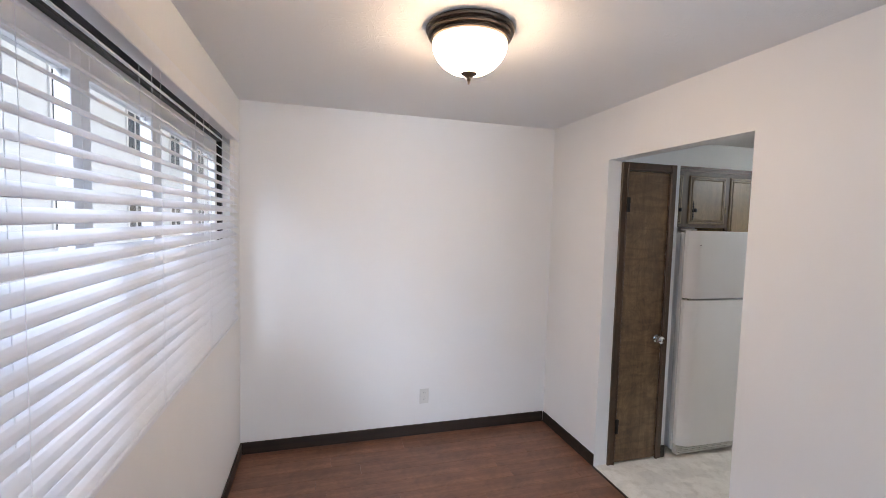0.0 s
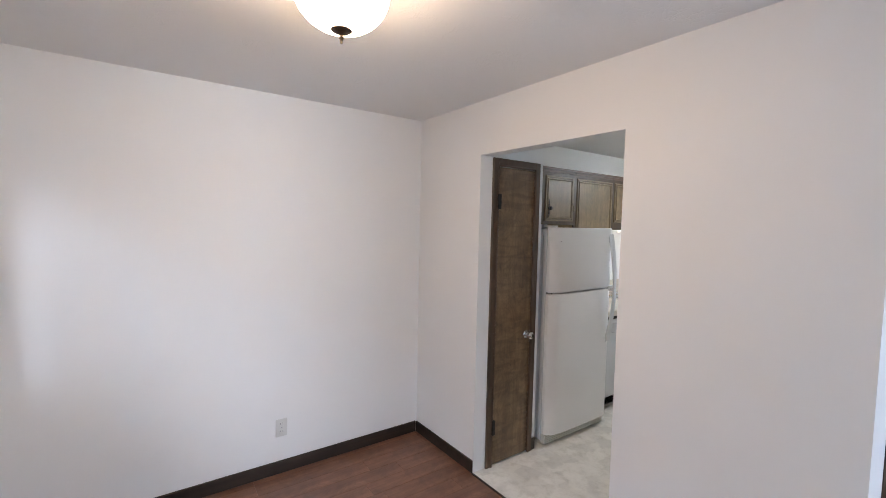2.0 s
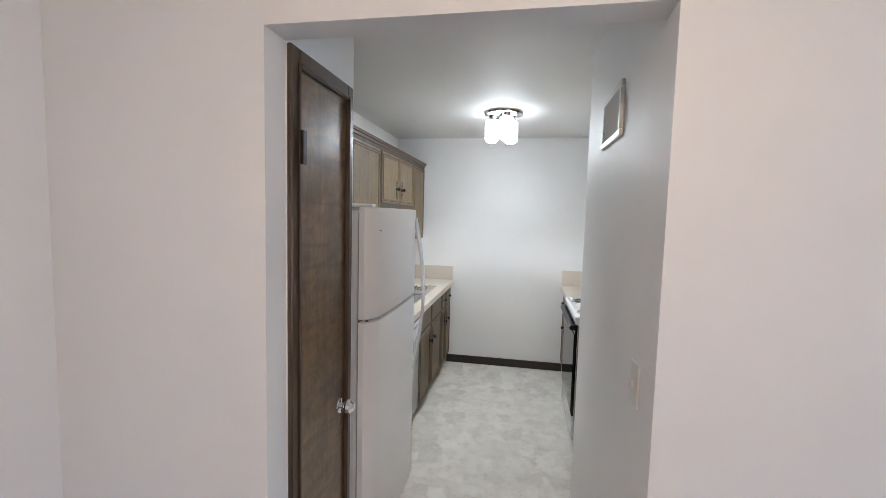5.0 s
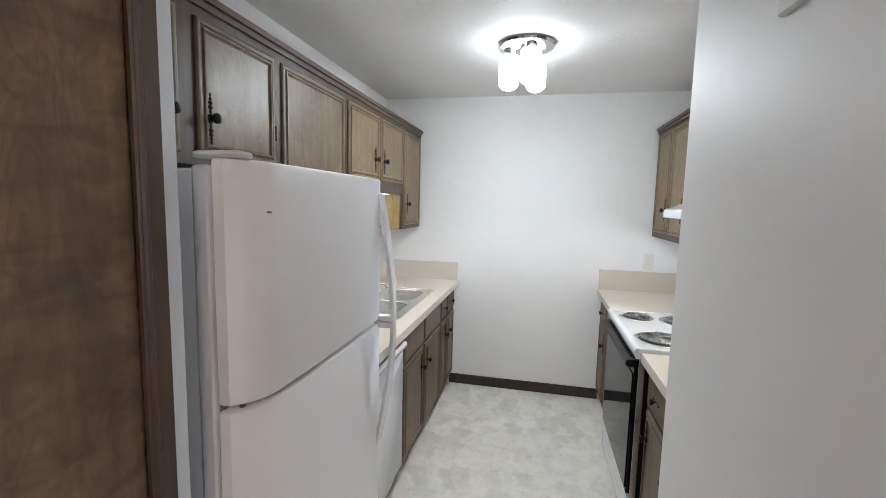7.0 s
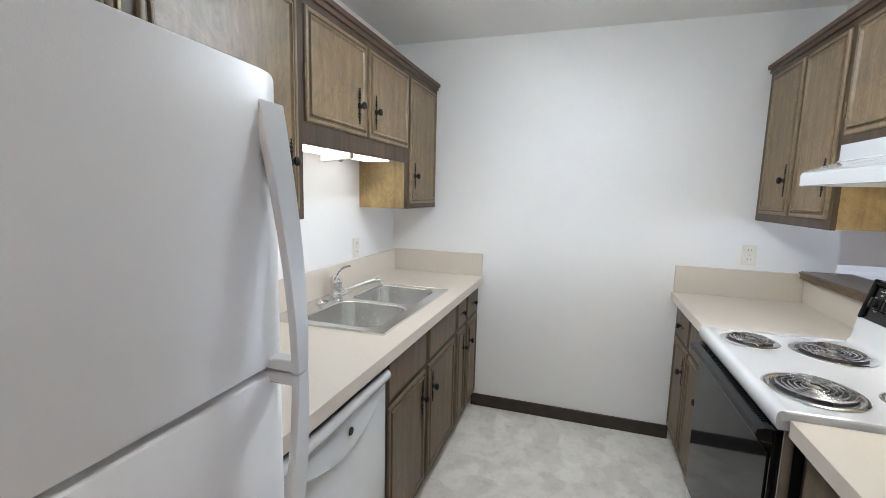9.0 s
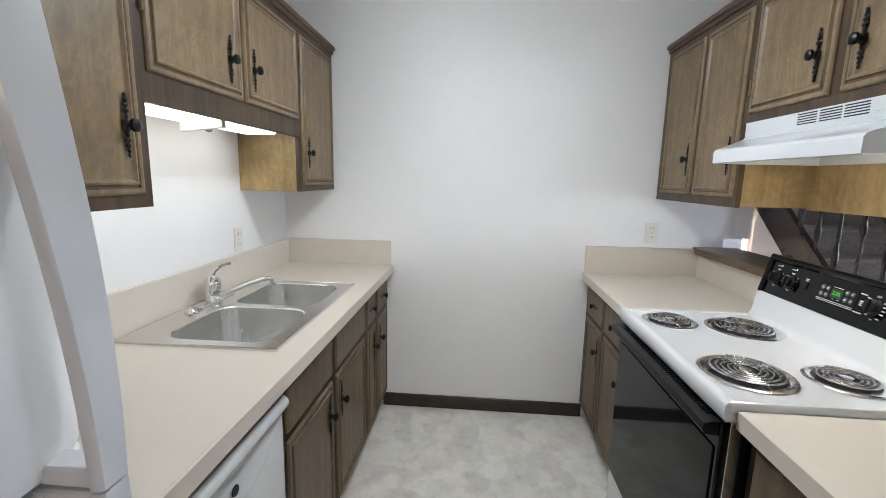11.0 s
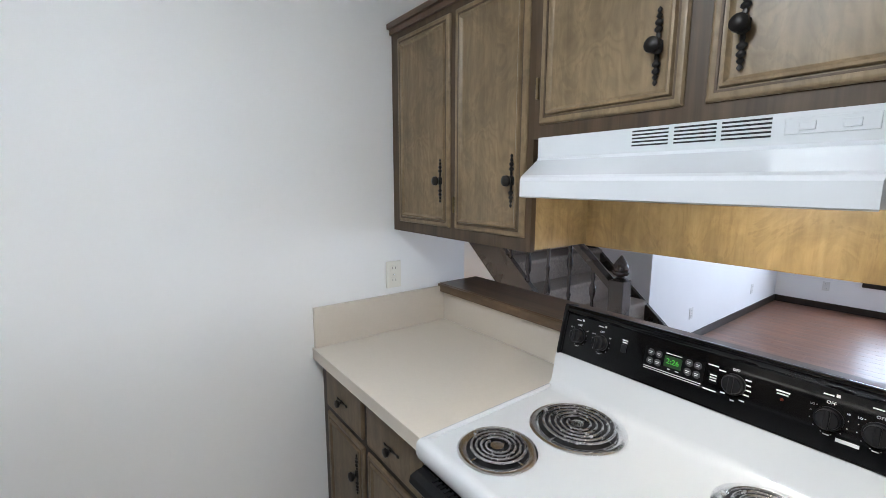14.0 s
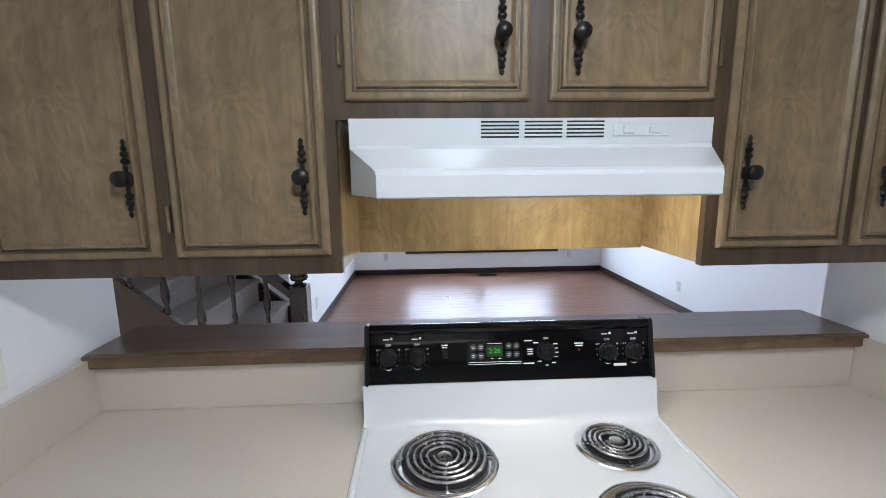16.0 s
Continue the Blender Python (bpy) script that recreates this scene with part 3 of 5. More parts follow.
# living room window
lw = tagged(thing("window_2", 3.09, -4.86, 0.38, "wide dark framed living room window full of daylight", "window"), kind="structure")
part("window_frame", local(boxes_bm([(1.847, 4.342, -4.84, -4.785, 0.34, 0.40), (1.847, 4.342, -4.84, -4.785, 2.06, 2.12), (1.847, 1.907, -4.84, -4.785, 0.40, 2.06), (4.282, 4.342, -4.84, -4.785, 0.40, 2.06), (3.06, 3.13, -4.84, -4.795, 0.40, 2.06)], 0.004), lw), M_DARKFR, lw)
for a, b in ((1.907, 3.06), (3.13, 4.282)):
    pane = part("pane", local(box_bm(a, b, -4.822, -4.816, 0.40, 2.06), lw), M_GLASS, lw)
    pane.visible_shadow = False
# glazed door at the south end of the dining area
gd = tagged(thing("door_3", 0.05, -1.05, 0.0, "white framed sliding glass door full of daylight", "door"), kind="structure")
part("door_frame", local(boxes_bm([(-0.72, 0.82, -1.08, -1.03, 0.0, 0.06), (-0.72, 0.82, -1.08, -1.03, 1.99, 2.05), (-0.72, -0.65, -1.08, -1.03, 0.06, 1.99), (0.75, 0.82, -1.08, -1.03, 0.06, 1.99), (0.01, 0.09, -1.08, -1.03, 0.06, 1.99)], 0.003), gd), M_WFRAME, gd)
for a, b in ((-0.65, 0.01), (0.09, 0.75)):
    pane = part("pane", local(box_bm(a, b, -1.058, -1.052, 0.06, 1.99), gd), M_GLASS, gd)
    pane.visible_shadow = False
# narrow hall window
hw = tagged(thing("window_3", 7.95, -1.04, 0.2, "narrow bright window at the hall end", "window"), kind="structure")
part("window_frame", local(boxes_bm([(7.92, 7.96, -1.15, -1.13, 0.2, 0.80), (7.92, 7.96, -0.64, -0.62, 0.2, 0.80)]), hw), M_WFRAME, hw)
area_lamp("hall_window_daylight", pose(8.05, -0.885, 0.49, 0, 90, 0), 0.5, 0.48, 80, (1.0, 0.86, 0.72))

# ---- dining room fixtures ----


def wall_plate(kind_name, label, m, w=0.072, h=0.116, material=None, holes="outlet"):
    """A cover plate that faces +y in its own space."""
    t = thing(kind_name, 0, 0, 0, label, "outlet" if holes == "outlet" else "switch")
    part("cover_plate", box_bm(-w / 2, w / 2, 0, 0.006, -h / 2, h / 2, 0.002), material or M_PLASTIC, t)
    if holes == "outlet":
        for z in (-0.026, 0.026):
            s = part("socket", box_bm(-0.017, 0.017, 0.005, 0.0085, z - 0.015, z + 0.015, 0.002), material or M_PLASTIC, t)
            part("slot", boxes_bm([(-0.0085, -0.006, 0.008, 0.009, z - 0.003, z + 0.007), (0.006, 0.0085, 0.008, 0.009, z - 0.002, z + 0.007)]), M_GREYP, s)
        part("screw", lathe_bm([(0.0, 0.001), (0.003, 0.0)], 8, Matrix.Translation((0, 0.0065, 0)) @ Matrix.Rotation(radians(-90), 4, "X")), M_CHROME, t)
    else:
        part("toggle", box_bm(-0.005, 0.005, 0.005, 0.016, -0.011, 0.009, 0.002), material or M_PLASTIC, t)
    t.matrix_world = m
    return t


wall_plate("outlet", "white duplex outlet low on the dining wall", pose(0.388, YN, 0.304, 0, 0, 180))
wall_plate("outlet", "ivory outlet above the backsplash by the pass-through", pose(XE, 1.141, 1.16, 0, 0, 90), material=M_IVORY)
wall_plate("outlet", "ivory outlet on the wall behind the sink", pose(4.449, YN, 1.128, 0, 0, 180), material=M_IVORY)
wall_plate("light_switch", "white light switch beside the kitchen doorway", pose(1.60, 1.60, 1.18, 0, 0, 0), material=M_WHITEP, holes="switch")
for x, y, rz in ((5.165, -2.30, 90), (5.165, -3.92, 90), (1.129, -2.62, -90), (4.66, -4.81, 0), (1.65, -4.81, 0)):
    wall_plate("outlet", "white outlet low on the living room wall", pose(x, y, 0.29, 0, 0, rz))

lamp = thing("ceiling_lamp", 0.174, 1.815, CEIL, "bronze flush ceiling lamp with glowing alabaster glass bowl", "ceiling lamp")
part("base_ring", lathe_bm([(0.0, 0.0), (0.166, 0.0), (0.175, -0.004), (0.178, -0.011), (0.175, -0.018), (0.167, -0.021), (0.167, -0.025), (0.170, -0.029), (0.168, -0.036), (0.159, -0.039), (0.159, -0.043), (0.161, -0.047), (0.157, -0.053), (0.149, -0.055), (0.0, -0.053)], 56), M_BRONZE, lamp, smooth=True)
bowl_prof = [(0.148, -0.053), (0.150, -0.066), (0.146, -0.090), (0.132, -0.118), (0.109, -0.144), (0.079, -0.164), (0.040, -0.175), (0.0, -0.178)]
part("glass_bowl", lathe_bm(bowl_prof, 56, closed=False), G_BOWL, lamp, "glowing ribbed alabaster glass", smooth=True)
part("finial", lathe_bm([(0.035, -0.172), (0.034, -0.178), (0.020, -0.186), (0.007, -0.191), (0.0065, -0.195), (0.010, -0.199), (0.006, -0.204), (0.0035, -0.209), (0.0045, -0.216), (0.0, -0.219)], 18, closed=False), M_BRONZE, lamp, "dark bronze finial", smooth=True)

# ---- kitchen fixtures ----
kl = thing("kitchen_ceiling_lamp", 3.87, 2.105, CEIL, "chrome ceiling lamp with three lit white glass cylinders", "ceiling lamp")
part("base_plate", lathe_bm([(0.0, 0.0), (0.150, 0.0), (0.156, -0.008), (0.150, -0.022), (0.130, -0.028), (0.0, -0.03)], 40), M_CHROME, kl, smooth=True)
for a in (200, 320, 80):
    cx, cy = 0.090 * math.cos(radians(a)), 0.090 * math.sin(radians(a))
    s = part("socket", lathe_bm([(0.030, -0.028), (0.034, -0.05), (0.030, -0.062), (0.0, -0.062)], 16, Matrix.Translation((cx, cy, 0))), M_CHROME, kl, smooth=True)
    part("glass_cylinder", lathe_bm([(0.040, -0.055), (0.052, -0.060), (0.054, -0.075), (0.054, -0.205), (0.050, -0.216), (0.0, -0.218)], 24, Matrix.Translation((cx, cy, 0)), closed=False), G_TUBE, s, "lit frosted glass cylinder", smooth=True)
    part("bulb", lathe_bm([(0.040, -0.219), (0.036, -0.226), (0.020, -0.232), (0.0, -0.234)], 16, Matrix.Translation((cx, cy, 0)), closed=False), G_BULB, s, "bare lit bulb end", smooth=True)

vent = thing("wall_vent", 2.12, 1.60, 2.0, "white painted return air grille high on the wall", "vent")
part("frame", local(boxes_bm([(1.95, 2.29, 1.60, 1.613, 1.905, 1.93), (1.95, 2.29, 1.60, 1.613, 2.07, 2.095), (1.95, 1.975, 1.60, 1.613, 1.93, 2.07), (2.265, 2.29, 1.60, 1.613, 1.93, 2.07)], 0.003), vent), M_PLASTIC, vent)
part("backing", local(box_bm(1.97, 2.27, 1.6002, 1.602, 1.925, 2.075), vent), M_VENTB, vent)
for k in range(9):
    sl = box_bm(1.975, 2.265, -0.007, 0.007, -0.001, 0.001)
    sl.transform(Matrix.Translation((0, 1.607, 1.938 + k * 0.0155)) @ Matrix.Rotation(radians(40), 4, "X"))
    part("slat", local(sl, vent), M_PLASTIC, vent)

# ---- cabinets ----
# every front is described for a face that looks to -y; the south run is turned round


def antique_pull(parent, x, y, z, side):
    """Long turned iron back plate with a round knob. side -1 looks to -y."""
    half = [(0.0095, 0.0), (0.0095, 0.008), (0.0035, 0.012), (0.0045, 0.018), (0.0032, 0.022), (0.0078, 0.026), (0.0078, 0.029), (0.0030, 0.033), (0.0072, 0.037), (0.0072, 0.040), (0.0026, 0.044), (0.0060, 0.048), (0.0022, 0.053), (0.0046, 0.057), (0.0034, 0.060), (0.0, 0.063)]
    rows = [(r, -h) for r, h in reversed(half)] + half[1:]
    bm = lathe_bm(rows, 8, Matrix.Translation((x, y + side * 0.003, z)) @ Matrix.Diagonal((1.2, 0.7, 1.24, 1)))
    pull = part("pull", bm, M_IRON, parent, "blackened iron pull", smooth=True)
    kb = lathe_bm([(0.006, 0.0), (0.0055, 0.012), (0.012, 0.016), (0.0165, 0.023), (0.0155, 0.030), (0.009, 0.034), (0.0, 0.0355)], 14, Matrix.Translation((x, y, z)) @ Matrix.Rotation(radians(-90 if side > 0 else 90), 4, "X"), closed=False)
    part("knob", kb, M_IRON, pull, smooth=True)
    return pull


def door_bm(w, h, t=0.019, inset=0.023):
    """A lipped plywood door front with a routed and moulded field; face at y = 0 looking to -y, centred."""
    bm = bmesh.new()
    loops = []

    def ring(dx, y):
        a, b = w / 2 - dx, h / 2 - dx
        loops.append([bm.verts.new((sx * a, y, sz * b)) for sx, sz in ((-1, -1), (1, -1), (1, 1), (-1, 1))])

    ring(0.0, t)
    ring(0.0, 0.006)
    ring(0.004, 0.001)
    ring(0.008, 0.0)
    ring(inset - 0.008, 0.0)
    ring(inset - 0.004, 0.004)
    ring(inset, 0.0045)
    ring(inset + 0.003, -0.0035)
    ring(inset + 0.008, -0.004)
    ring(inset + 0.013, 0.001)
    ring(inset + 0.016, 0.003)
    ring(inset + 0.020, 0.003)
    for a, b in zip(loops, loops[1:]):
        for i in range(4):
            bm.faces.new((a[i], a[(i + 1) % 4], b[(i + 1) % 4], b[i]))
    bm.faces.new(loops[-1])
    bm.faces.new(list(reversed(loops[0])))
    bmesh.ops.recalc_face_normals(bm, faces=bm.faces)
    return bm


def add_door(unit, side, x0, x1, z0, z1, face, knob_x=None, knob_z=None, hinges=(), drawer=False, name="door", material=None):
    """Door or drawer front on the face plane y = face; side -1 looks to -y, +1 to +y. Places are in the world."""
    w, h = x1 - x0, z1 - z0
    if drawer:
        bm = box_bm(-w / 2, w / 2, 0, 0.019, -h / 2, h / 2, 0.008, 2)
    else:
        bm = door_bm(w, h)
    rot = Matrix.Rotation(math.pi, 4, "Z") if side > 0 else Matrix.Identity(4)
    fy = face + side * 0.011
    bm.transform(Matrix.Translation((0, 0, 0)) @ rot)
    d = part(name, bm, material or M_DOORW, unit)
    d.location = Vector(((x0 + x1) / 2, fy, (z0 + z1) / 2)) - Vector(unit.location)
    dl = d.location + Vector(unit.location)
    if not drawer:
        i = 0.031
        gr = boxes_bm([(-w / 2 + i - 0.016, w / 2 - i + 0.016, 0, 0.004, -h / 2 + i - 0.016, -h / 2 + i - 0.011), (-w / 2 + i - 0.016, w / 2 - i + 0.016, 0, 0.004, h / 2 - i + 0.011, h / 2 - i + 0.016),
                       (-w / 2 + i - 0.016, -w / 2 + i - 0.011, 0, 0.004, -h / 2 + i - 0.011, h / 2 - i + 0.011), (w / 2 - i + 0.011, w / 2 - i + 0.016, 0, 0.004, -h / 2 + i - 0.011, h / 2 - i + 0.011)])
        gr.transform(rot @ Matrix.Translation((0, 0.0006, 0)))
        part("moulding", gr, M_GROOVE, d)
    if knob_x is not None:
        if drawer:
            kx = knob_x - dl.x
            bm = lathe_bm([(0.0, -0.045), (0.004, -0.043), (0.006, -0.036), (0.0035, -0.03), (0.005, -0.012), (0.008, 0.0), (0.005, 0.012), (0.0035, 0.03), (0.006, 0.036), (0.004, 0.043), (0.0, 0.045)], 8,
                          Matrix.Translation((kx, side * 0.003, 0)) @ Matrix.Rotation(radians(90), 4, "Y") @ Matrix.Diagonal((1, 0.6, 1, 1)))
            p = part("pull", bm, M_IRON, d, "blackened iron pull", smooth=True)
            part("knob", lathe_bm([(0.006, 0.0), (0.005, 0.010), (0.010, 0.014), (0.0145, 0.020), (0.013, 0.027), (0.0, 0.031)], 12, Matrix.Translation((kx, 0, 0)) @ Matrix.Rotation(radians(-90 if side > 0 else 90), 4, "X"), closed=False), M_IRON, d, smooth=True)
        else:
            p = antique_pull(unit, 0, 0, 0, side)
            p.location = Vector((knob_x, fy, knob_z)) - Vector(unit.location)
    for hx, hz in hinges:
        hb = box_bm(-0.004, 0.004, -0.004, 0.004, -0.028, 0.028, 0.0015)
        hh = part("hinge", hb, M_BRASS, unit, "small brass hinge")
        hh.location = Vector((hx, face + side * 0.008, hz)) - Vector(unit.location)
    return d


def carcass(unit, boxes, material, name="body", label=""):
    return part(name, local(boxes_bm(boxes, 0.0 if name == "face_frame" else 0.0006), unit), material, unit, label)


NF = 2.998  # face of the north wall cabinets
TOP = 2.165


def north_upper(x0, x1, zb, doors, label, valance=0.0, name="wall_cabinet"):
    u = thing(name, (x0 + x1) / 2, 3.15, zb, label, "cabinet", "north wall cabinets")
    zc = zb + valance
    carcass(u, [(x0 + 0.014, x1 - 0.014, NF + 0.019, 3.303, zc + 0.004, zc + 0.016), (x0, x0 + 0.014, NF + 0.019, 3.303, zc, 2.11), (x1 - 0.014, x1, NF + 0.019, 3.303, zc, 2.11), (x0 + 0.014, x1 - 0.014, 3.285, 3.303, zc + 0.016, 2.11), (x0, x1, NF + 0.019, 3.303, 2.11, 2.125)], M_CABIN, label="golden birch plywood carcass")
    xs = [x0] + [v for d in doors for v in (d[0] + 0.008, d[1] - 0.008)] + [x1]
    rails = [(x0, x1, NF, NF + 0.019, 2.08, 2.125), (x0, x1, NF, NF + 0.019, zb, doors[0][2] + 0.008)]
    for a, b in zip(xs[::2], xs[1::2]):
        if b - a > 0.004:
            rails.append((a, b, NF, NF + 0.019, doors[0][2] + 0.008, 2.08))
    carcass(u, rails, M_CAB, "face_frame")
    carcass(u, [(x0, x1, NF - 0.010, NF + 0.02, 2.125, 2.145), (x0, x1, NF - 0.022, NF + 0.02, 2.145, TOP)], M_CROWN, "crown")
    for dx0, dx1, dz0, dz1, kx, kz, hs in doors:
        add_door(u, -1, dx0, dx1, dz0, dz1, NF, kx, kz, hs)
    return u


north_upper(2.045, 2.92, 1.668, [(2.115, 2.448, 1.698, 2.095, 2.404, 1.81, ()), (2.515, 2.895, 1.698, 2.095, 2.558, 1.81, ((2.903, 1.82),))], "brown stained wall cabinet with two doors over the fridge")
north_upper(2.92, 3.532, 1.355, [(2.945, 3.500, 1.388, 2.095, 3.452, 1.555, ())], "tall brown stained wall cabinet with one door beside the fridge")
north_upper(3.532, 4.492, 1.624, [(3.545, 3.998, 1.702, 2.095, 3.921, 1.826, ((3.540, 1.87),)), (4.016, 4.478, 1.702, 2.095, 4.078, 1.826, ())], "brown stained double wall cabinet above the sink", valance=0.05)
north_upper(4.492, 4.982, 1.366, [(4.522, 4.955, 1.396, 2.095, 4.582, 1.555, ())], "tall brown stained wall cabinet in the corner")

SF = 1.133  # face of the south wall cabinets


def south_upper(x0, x1, zb, doors, label):
    u = thing("wall_cabinet", (x0 + x1) / 2, 0.98, zb, label, "cabinet", "south wall cabinets")
    carcass(u, [(x0 + 0.014, x1 - 0.014, 0.850, SF - 0.019, zb + 0.004, zb + 0.016), (x0, x0 + 0.014, 0.850, SF - 0.019, zb, 2.11), (x1 - 0.014, x1, 0.850, SF - 0.019, zb, 2.11), (x0 + 0.014, x1 - 0.014, 0.850, 0.864, zb + 0.016, 2.11), (x0, x1, 0.850, SF - 0.019, 2.11, 2.125)], M_CABIN, label="golden birch plywood carcass")
    ds = sorted(doors)
    xs = [x0] + [v for d in ds for v in (d[0] + 0.008, d[1] - 0.008)] + [x1]
    rails = [(x0, x1, SF - 0.019, SF, 2.08, 2.125), (x0, x1, SF - 0.019, SF, zb - 0.004, ds[0][2] + 0.008)]
    for a, b in zip(xs[::2], xs[1::2]):
        if b - a > 0.004:
            rails.append((a, b, SF - 0.019, SF, ds[0][2] + 0.008, 2.08))
    carcass(u, rails, M_CAB, "face_frame")
    carcass(u, [(x0, x1, SF - 0.02, SF + 0.010, 2.125, 2.145), (x0, x1, SF - 0.02, SF + 0.022, 2.145, TOP)], M_CROWN, "crown")
    for dx0, dx1, dz0, dz1, kx, kz, hs in ds:
        add_door(u, 1, dx0, dx1, dz0, dz1, SF, kx, kz, hs)
    return u


south_upper(4.228, 4.982, 1.358, [(4.596, 4.925, 1.394, 2.10, 4.640, 1.557, ()), (4.250, 4.566, 1.394, 2.10, 4.296, 1.557, ((4.572, 1.475),))], "tall brown stained wall cabinet with two doors by the end wall")
south_upper(3.440, 4.228, 1.674, [(3.836, 4.206, 1.706, 2.10, 3.893, 1.830, ((4.214, 1.80),)), (3.446, 3.795, 1.706, 2.10, 3.739, 1.830, ((3.443, 1.80),))], "short brown stained wall cabinet above the range hood")
south_upper(2.754, 3.440, 1.358, [(3.125, 3.412, 1.394, 2.10, 3.366, 1.557, ()), (2.785, 3.105, 1.394, 2.10, 3.052, 1.557, ())], "tall brown stained wall cabinet with two doors by the vent wall")
backp = thing("hood_back_panel", 3.83, 0.86, 1.352, "golden birch plywood panels behind the range hood", "panel")
part("panel", local(box_bm(3.4385, 3.8735, 0.852, 0.866, 1.352, 1.672), backp), M_CABIN, backp)
part("panel", local(box_bm(3.8735, 4.2295, 0.852, 0.8655, 1.352, 1.672), backp), M_CABIN, backp)

# range hood: upright front, sloped canopy that narrows to a short lip
hood = thing("range_hood", 3.82, 1.1, 1.51, "white enamelled metal range hood with its lamp on", "range hood")
HX0, HX1 = 3.449, 4.200


def hood_bm():
    rows = [(0.868, 1.520, 0.0), (0.868, 1.671, 0.0), (1.146, 1.671, 0.0), (1.146, 1.618, 0.0), (1.152, 1.611, 0.002), (1.270, 1.570, 0.058), (1.279, 1.565, 0.063), (1.284, 1.557, 0.065), (1.284, 1.520, 0.065), (1.278, 1.517, 0.066), (1.274, 1.552, 0.068), (1.15, 1.580, 0.012), (0.90, 1.580, 0.012)]
    bm = bmesh.new()
    a = [bm.verts.new((HX0 + d, y, z)) for y, z, d in rows]
    b = [bm.verts.new((HX1 - d, y, z)) for y, z, d in rows]
    n = len(rows)
    for i in range(n - 1):
        bm.faces.new((a[i], a[i + 1], b[i + 1], b[i]))
    for side, dx in ((a, 0.0), (b, 0.0)):
        s0 = bm.verts.new((side[0].co.x, 1.146, 1.520))
        bm.faces.new((side[0], side[1], side[2], side[3], s0))
        bm.faces.new((s0, side[3], side[4], side[5], side[6], side[7], side[8]))
    bmesh.ops.recalc_face_normals(bm, faces=bm.faces)
    return bm


part("shell", local(hood_bm(), hood), M_ENAMEL, hood)
for gx in (3.8955, 3.806, 3.719):
    for k in range(5):
        part("vent_slot", local(box_bm(gx - 0.039, gx + 0.039, 1.1458, 1.1468, 1.632 + k * 0.0075, 1.6355 + k * 0.0075), hood), M_HOLLOW, hood)
cp = part("switch_plate", local(box_bm(3.543, 3.661, 1.146, 1.149, 1.634, 1.661, 0.001), hood), M_ENAMEL, hood)
for sx in (3.575, 3.63):
    part("rocker_switch", local(box_bm(sx - 0.011, sx + 0.011, 1.148, 1.152, 1.640, 1.654, 0.001), hood), M_ENAMEL, cp)
part("lamp_lens", local(box_bm(3.62, 3.80, 1.10, 1.20, 1.535, 1.560, 0.004), hood), G_HOOD, hood, "glowing hood lamp lens")
part("grease_filter", local(box_bm(3.62, 4.02, 0.92, 1.08, 1.560, 1.570, 0.002), hood), M_STEEL, hood)

# fluorescent strip below the sink cabinet
strip = thing("under_cabinet_light", 3.95, 3.12, 1.61, "lit fluorescent strip light under the sink cabinet", "strip light")
part("housing", local(box_bm(3.56, 4.40, 3.06, 3.21, 1.644, 1.673, 0.003), strip), M_PLASTIC, strip)
part("diffuser", local(box_bm(3.57, 4.37, 3.05, 3.20, 1.622, 1.643, 0.008, 2), strip), G_STRIP, strip, "glowing plastic diffuser")
part("bracket", local(prism_bm([(3.045, 1.606), (3.048, 1.645), (3.205, 1.645), (3.205, 1.590)], 3.945, 3.97), strip), M_PLASTIC, strip)
part("switch_knob", local(lathe_bm([(0.0, 0.0), (0.012, 0.004), (0.012, 0.016), (0.0, 0.02)], 12, Matrix.Translation((3.985, 3.12, 1.592))), strip), M_GREYP, strip)

# ---- base cabinets ----
NB = 2.679


def base_unit(name, x0, x1, face, side, back, cols, label, group, fill=()):
    """Base cabinet with drawer row over doors. cols: x0, x1, knob side, has drawer pull."""
    u = thing(name, (x0 + x1) / 2, (face + back) / 2, 0.0, label, "cabinet", group)
    f0, f1 = sorted((face, face - side * 0.019))
    b0, b1 = sorted((face - side * 0.019, back))
    carcass(u, [(x0, x0 + 0.016, b0, b1, 0.10, 0.872), (x1 - 0.016, x1, b0, b1, 0.10, 0.872), (x0 + 0.016, x1 - 0.016, b0, b1, 0.10, 0.116)], M_CABIN, "carcass")
    t0, t1 = sorted((face - side * 0.07, face - side * 0.055))
    part("toe_kick", local(box_bm(x0, x1, t0, t1, 0.0, 0.10), u), M_TRIM, u)
    frame_boxes = [(x0, x1, f0, f1, 0.10, 0.128), (x0, x1, f0, f1, 0.842, 0.872), (x0, x1, f0, f1, 0.660, 0.702)]
    xs = [x0] + [v for c in cols for v in (c[0] + 0.008, c[1] - 0.008)] + [x1]
    for a, b in zip(xs[::2], xs[1::2]):
        if b - a > 0.003:
            frame_boxes += [(a, b, f0, f1, 0.128, 0.660), (a, b, f0, f1, 0.702, 0.842)]
    # the frame's near-black colour holds the shade of the gaps
    carcass(u, frame_boxes, M_BASEFR, "face_frame", "brown frame coloured dark as the shadow gaps between fronts")
    for cx0, cx1, kside, pull in cols:
        kx = cx0 + 0.045 if kside < 0 else cx1 - 0.045
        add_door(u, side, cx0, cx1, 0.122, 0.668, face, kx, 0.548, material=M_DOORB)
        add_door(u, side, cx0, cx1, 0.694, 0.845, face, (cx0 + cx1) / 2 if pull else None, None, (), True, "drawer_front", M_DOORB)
    return u


